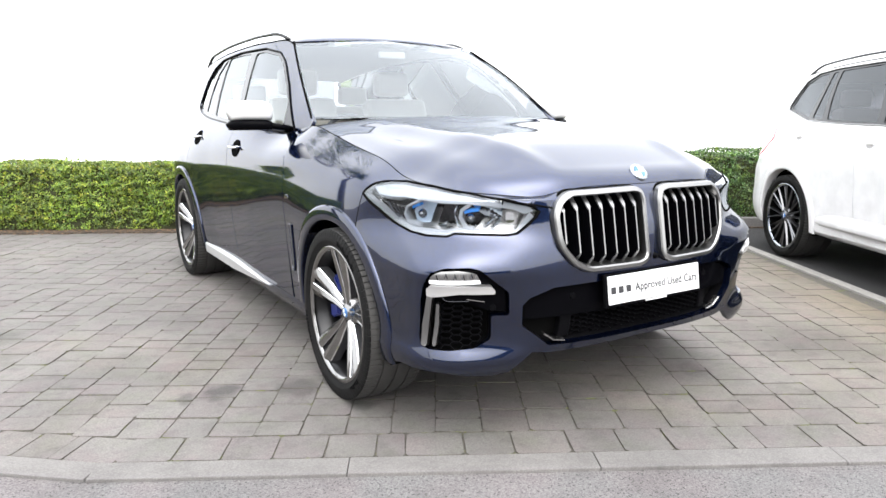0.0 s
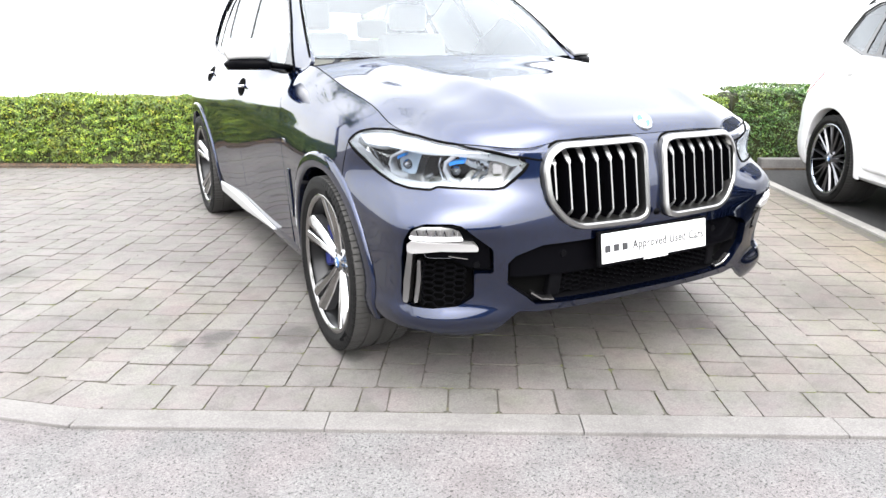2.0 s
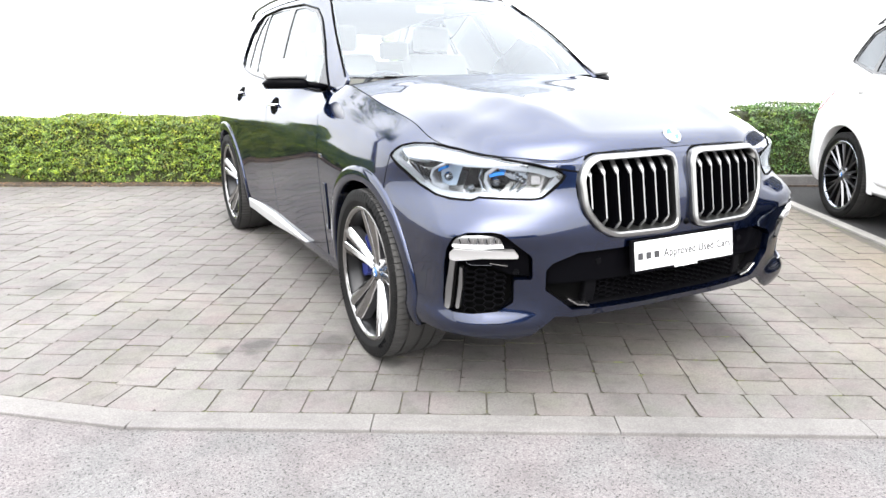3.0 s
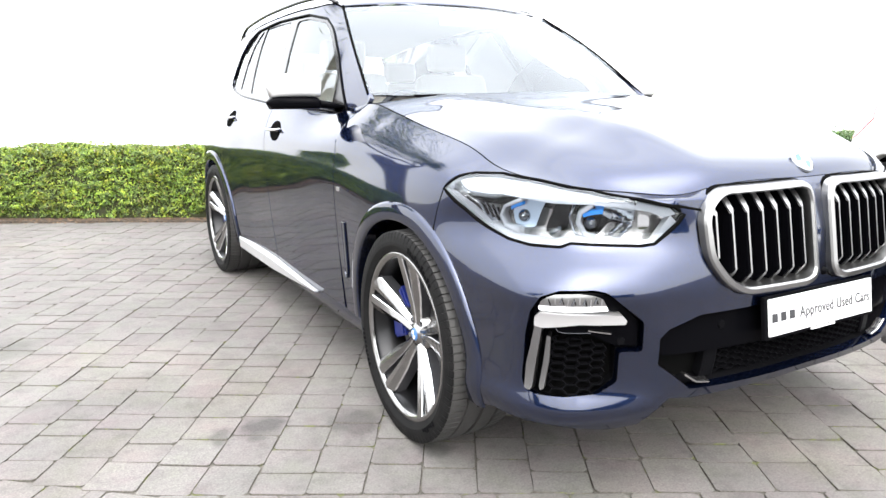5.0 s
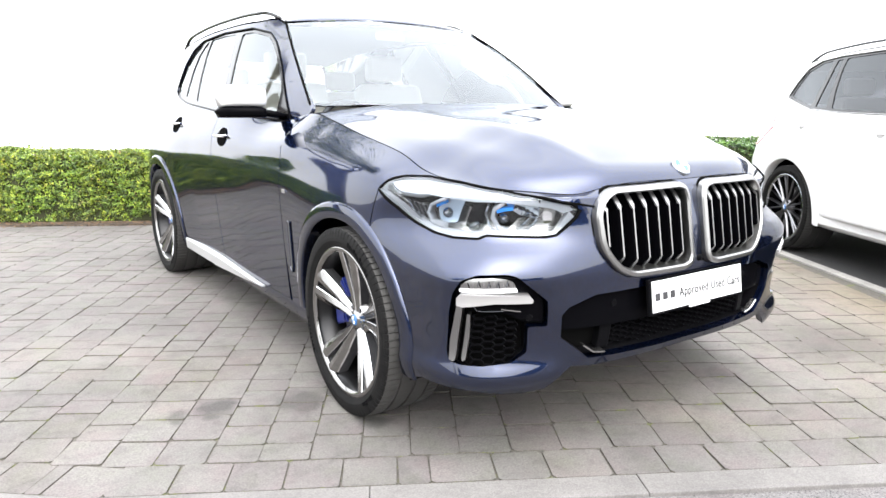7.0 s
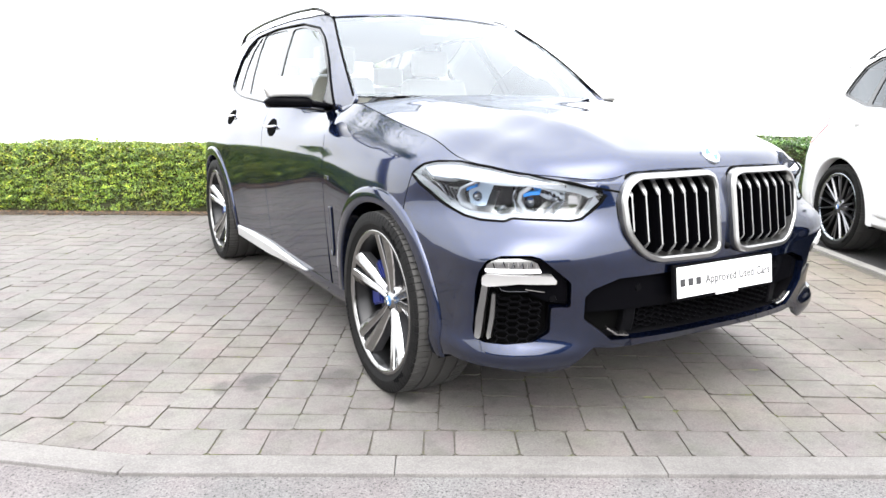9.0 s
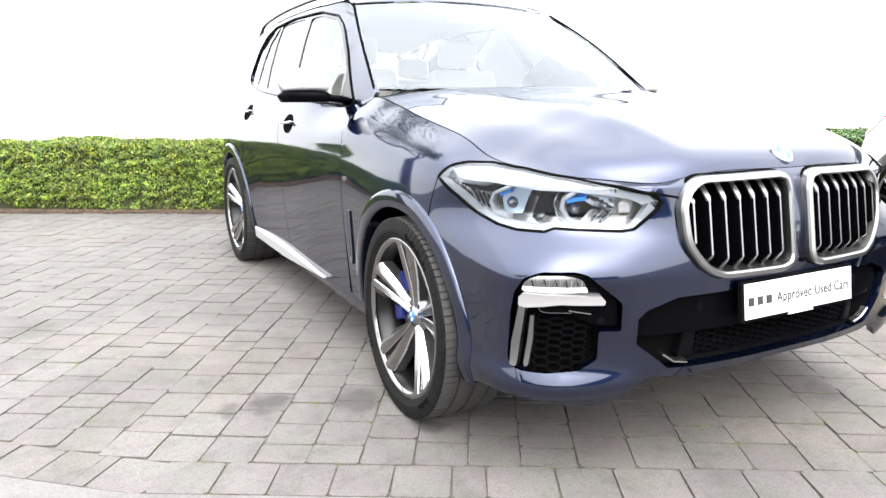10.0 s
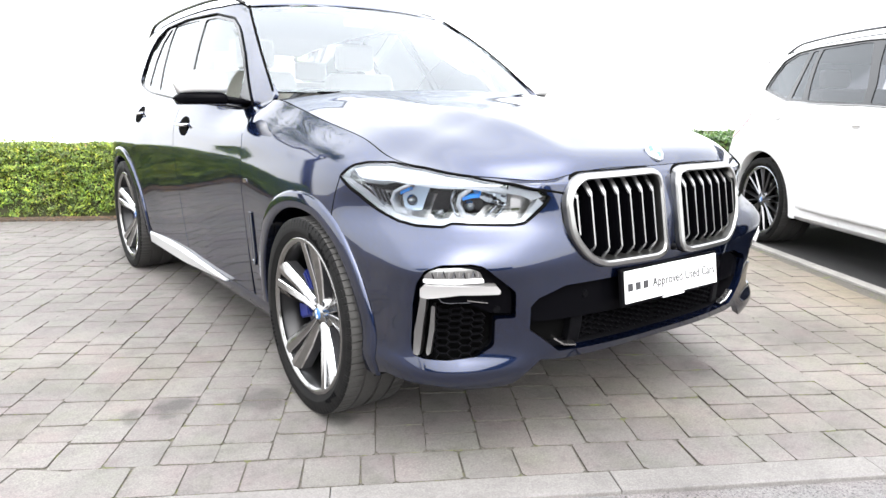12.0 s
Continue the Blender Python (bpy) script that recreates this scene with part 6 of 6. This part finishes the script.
def dealer_plate(root):
    # number plate on its black carrier
    plate = tagged(new("number_plate"), "white dealer plate with black lettering")
    plate.parent = root
    plate.matrix_basis = pose(0.0, -0.957, 0.589, -8, 0, 0)
    bm = bmesh.new()
    box(bm, -0.275, 0.275, 0.001, 0.016, -0.066, 0.064, 0.004)
    part("plate_carrier", bm, M_SATIN, plate, "black plate carrier")
    bm = bmesh.new()
    box(bm, -0.262, 0.262, -0.004, 0.003, -0.0555, 0.0555, 0.002)
    part("plate_face", bm, M_PLATE, plate, "white plate face")
    bm = bmesh.new()
    box(bm, -0.06, 0.06, -0.003, 0.001, -0.0645, -0.0585)
    part("plate_slogan", bm, M_PLATE, plate, "thin white printed strip")
    for text, x, size in (("Approved Used Cars", -0.118, 0.047),):
        cu = bpy.data.curves.new("lettering", "FONT")
        cu.body, cu.size, cu.extrude, cu.align_x, cu.align_y = text, size, 0.0006, "LEFT", "CENTER"
        cu.space_character = 1.08
        cu.offset = 0.0007
        ob = new("lettering", cu)
        dg = bpy.context.evaluated_depsgraph_get()
        me = bpy.data.meshes.new_from_object(ob.evaluated_get(dg))
        bpy.data.objects.remove(ob)
        w = max(v.co.x for v in me.vertices)
        fit_w = 0.365 / w
        for v in me.vertices:
            v.co.x *= fit_w
        o = part("lettering", me, M_INK, plate, "black printed words")
        o.matrix_basis = pose(x, -0.0048, -0.002, 90, 0, 0)
    # the maker's name stays three plain bars
    for i in range(3):
        bm = bmesh.new()
        box(bm, -0.25 + i * 0.041, -0.25 + i * 0.041 + 0.026, -0.0052, -0.004, -0.015, 0.012, 0.0)
        part("printed_bar", bm, M_INK, plate)


def front_trim(root, paint):
    # round badge on the hood
    badge = tagged(new("badge"), "round silver, blue and white hood badge")
    badge.parent = root
    badge.matrix_basis = pose(0, -0.842, 1.028, -42, 0, 0)
    bm = bmesh.new()
    turn = Matrix.Rotation(radians(90), 4, "Z")
    lathe(bm, [(0.0005, -0.004), (0.027, -0.004), (0.029, -0.0055), (0.039, -0.005), (0.041, 0.003)], 40, turn)
    part("badge_ring", bm, M_DARKCHROME, badge, "silver badge ring", True)
    for q in range(4):
        bm = bmesh.new()
        ring = [(0, 0)] + [(0.027 * math.cos(q * math.pi / 2 + i * math.pi / 12), 0.027 * math.sin(q * math.pi / 2 + i * math.pi / 12)) for i in range(7)]
        bm.faces.new([bm.verts.new((a, -0.0052, b)) for a, b in ring])
        part("badge_quarter", bm, M_BADGEBLUE if q % 2 else M_BADGEWHITE, badge)
    bm = bmesh.new()
    lathe(bm, [(0.0005, -0.006), (0.010, -0.006), (0.014, 0.004)], 20, Matrix.Translation((0, -0.952, 0.70)) @ turn)
    part("front_sensor", bm, M_BLACK, root, "small black camera between the grilles", True)
    for s in (-1, 1):
        bdg = sy((0.56, 0.862), (0.60, 0.862), (0.60, 0.845), (0.56, 0.845))
        part("fender_badge", sheet("fender_badge", bdg, [], (s,), 0.02, 0.004, 0.004), M_BRIGHT, root, "small chrome fender badge")
    # joint between hood and bumper, from the lamp to the grille
    for s in (-1, 1):
        q = dense([(-1.295, 0.915), (-1.24, 0.924), (-1.202, 0.93)], 0.01, False)
        v = skin(np.array([a for a, b in q]), np.array([b for a, b in q])) * np.array([s, 1, 1])
        part("hood_gap", tube(bmesh.new(), v.tolist(), 0.004, 6), M_MATT, root, "dark joint under the hood edge", True)
    # wipers
    for x0, x1 in ((-0.62, 0.02), (0.05, 0.62)):
        bm = bmesh.new()
        tube(bm, [(x1, 0.475, 1.232), ((x0 + x1) / 2, 0.51, 1.236), (x0, 0.585, 1.238)], 0.006, 6)
        part("wiper", bm, M_MATT, root, "black wiper", True)
    # air breather behind the front wheels
    for s in (-1, 1):
        loop = sy((0.535, 0.715), (0.565, 0.715), (0.575, 0.50), (0.558, 0.47), (0.545, 0.50))
        part("fender_vent", sheet("fender_vent", loop, [], (s,), 0.02, 0.006), paint, root, "slim upright fender vent")
        bm = bmesh.new()
        q = np.array(dense(loop, 0.02))
        v = skin(q[:, 0], q[:, 1]) + skin_normal(q[:, 0], q[:, 1]) * 0.006
        v = (v * np.array([s, 1, 1])).tolist()
        tube(bm, v + v[:1], 0.0022, 6, False)
        part("vent_trim", bm, M_DARKCHROME, root, "thin grey vent outline", True)


dark_car = thing("car", "slate-blue metallic SUV with silver kidney grille, parked on block paving", "car")
build_car(dark_car, M_PAINT, dict(sport=True, bumper="slate-blue front bumper", glass_f=M_SIDEGLASS, glass_r=M_SIDEGLASS, glass_label="clear side window", pillar=M_PIANO,
    trim=M_BLACK, trim_label="gloss black window trim", rail=M_PIANO, rail_label="gloss black roof rail", handle=M_PAINT, wheel="double", steer=-1.0, glazing=GLAZING, door=0.0, tail=0.0, sill=0.0, handles=((1.53, 1.066), (2.54, 1.108)), tyre=0.386, track=1.012, lead=0.03, recess=M_MATT,
    mirror=M_SILVERCAP, mirror_word="silver"))
front_end(dark_car, M_PAINT)

white_car = thing("car", "white SUV with dark roof rails parked in the next bay", "car")
build_car(white_car, M_WHITE, dict(sport=False, bumper="white front bumper", glass_f=M_DARKGLASS, glass_r=M_DARKGLASS, glass_label="tinted side window", pillar=M_PIANO,
    trim=M_FRAME, trim_label="satin silver window trim", rail=M_WHEELDARK, rail_label="dark grey roof rail", handle=M_WHITE, wheel="multi", steer=0.0, glazing=LONG_GLAZING, door=0.28, tail=0.08, sill=0.055, handles=((1.85, 1.07), (2.865, 1.10)), tyre=0.3755, track=0.99, lead=0.0, recess=M_DISC,
    mirror=M_WHITE, mirror_word="white"))
white_car.matrix_world = BAY @ pose(3.772, -0.30, 0) @ Matrix.Diagonal((0.97, 0.965, 0.98, 1))
front_end(white_car, M_WHITE, False)

# ---- paving blocks ----
def block_mesh(length, width, seed):
    """A tumbled block with knocked corners and an uneven rounded rim, top at z = 0."""
    r = random.Random(seed)
    a, b = length / 2 - 0.0014, width / 2 - 0.0006
    c = r.uniform(0.006, 0.014)
    ring = [(-a + c, -b), (r.uniform(-0.3, 0.3) * a, -b), (a - c, -b), (a, -b + c), (a, b - c), (a - c, b), (r.uniform(-0.3, 0.3) * a, b), (-a + c, b), (-a, b - c), (-a, -b + c)]
    ring = [(x - math.copysign(abs(r.gauss(0, 0.0017)), x), y - math.copysign(abs(r.gauss(0, 0.0014)), y)) for x, y in ring]
    n = len(ring)
    vs = [(x, y, -0.03) for x, y in ring] + [(x, y, -0.003) for x, y in ring] + [(x * (1 - 0.0009 / a), y * (1 - 0.0009 / b), 0) for x, y in ring]
    fs = [(k + i, k + (i + 1) % n, k + n + (i + 1) % n, k + n + i) for k in (0, n) for i in range(n)] + [tuple(range(2 * n, 3 * n))]
    me = bpy.data.meshes.new("paving_block")
    me.from_pydata(vs, [], fs)
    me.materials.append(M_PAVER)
    me.materials.append(M_JOINT)
    for p in me.polygons[:2 * n]:
        p.material_index = 1
    return me


def lay_paving():
    rng = random.Random(11)
    pitch, slim, joint_u, lean = 0.194, 0.1815, -0.424, math.tan(radians(2))
    lengths = (0.13, 0.16, 0.185, 0.215)
    kinds = {(n, w, k): block_mesh(n, w, int(n * 1000) + k) for n in lengths for w in (pitch, slim) for k in range(3)}
    places = []
    # header course along the kerb
    u, run = -8.6, [0.206, 0.207, 0.181, 0.194, 0.192, 0.192, 0.11, 0.227, 0.19, 0.219, 0.2, 0.192, 0.236, 0.118, 0.218, 0.167]
    while u < EDGE_U - 0.15:
        n = run.pop(0) if run and u > -1.83 else min(rng.choice((0.13, 0.16, 0.185, 0.215)), -1.823 - u if u < -1.823 else 1.0)
        if u + n / 2 < BEND_U:
            q = pose(BEND_U, KERB1, 0, 0, 0, -11) @ Vector((u + n / 2 - BEND_U, pitch / 2, 0))
            places.append((q.x, q.y, n, 0, -11))
        else:
            places.append((u + n / 2, KERB1 + pitch / 2, n, 0, 0))
        u += n
    # courses running away from the kerb
    v0 = KERB1 + pitch
    for i in range(-46, 17):
        u = joint_u + (i + 0.5) * (pitch if i >= 0 else slim)
        if u < -8.5 or u > EDGE_U - 0.09:
            continue
        v = v0 + max(0.0, BEND_U - u) * BEND
        while v < PAVE1 - 0.1:
            n = rng.choice((0.13, 0.16, 0.185, 0.185, 0.215))
            w = u + (v + n / 2 - v0) * lean
            if w < EDGE_U - 0.09:
                places.append((w, v + n / 2, n, 1, -2))
            v += n
    places.sort(key=lambda p: (p[0] + 0.4) ** 2 * 0.55 + (p[1] + 0.7) ** 2)
    vs, fs, rims = [], [], []
    for k, (u, v, n, turn, skew) in enumerate(places):
        w = slim if turn and u < joint_u else pitch
        near = min(lengths, key=lambda q: abs(q - n))
        me = kinds[near, w, rng.randrange(3)]
        m = pose(u + rng.gauss(0, 0.0013), v, rng.uniform(-0.0016, 0.0016), rng.gauss(0, 0.28), rng.gauss(0, 0.28), (90 if turn else 0) + skew + rng.gauss(0, 0.55) + rng.choice((0, 180))) @ Matrix.Diagonal((n / near, 1, 1, 1))
        if k < 300:
            ob = new("paving_block", me)
            ob.parent = pavement
            ob.matrix_basis = m
        else:
            base = len(vs)
            vs += [tuple(m @ q.co) for q in me.vertices]
            fs += [tuple(base + i for i in p.vertices) for p in me.polygons]
            rims += [p.material_index for p in me.polygons]
    me = bpy.data.meshes.new("far_paving_blocks")
    me.from_pydata(vs, [], fs)
    me.materials.append(M_PAVER)
    me.materials.append(M_JOINT)
    me.polygons.foreach_set("material_index", rims)
    tagged(part("far_paving_blocks", me, None, pavement), kind="stuff")


lay_paving()
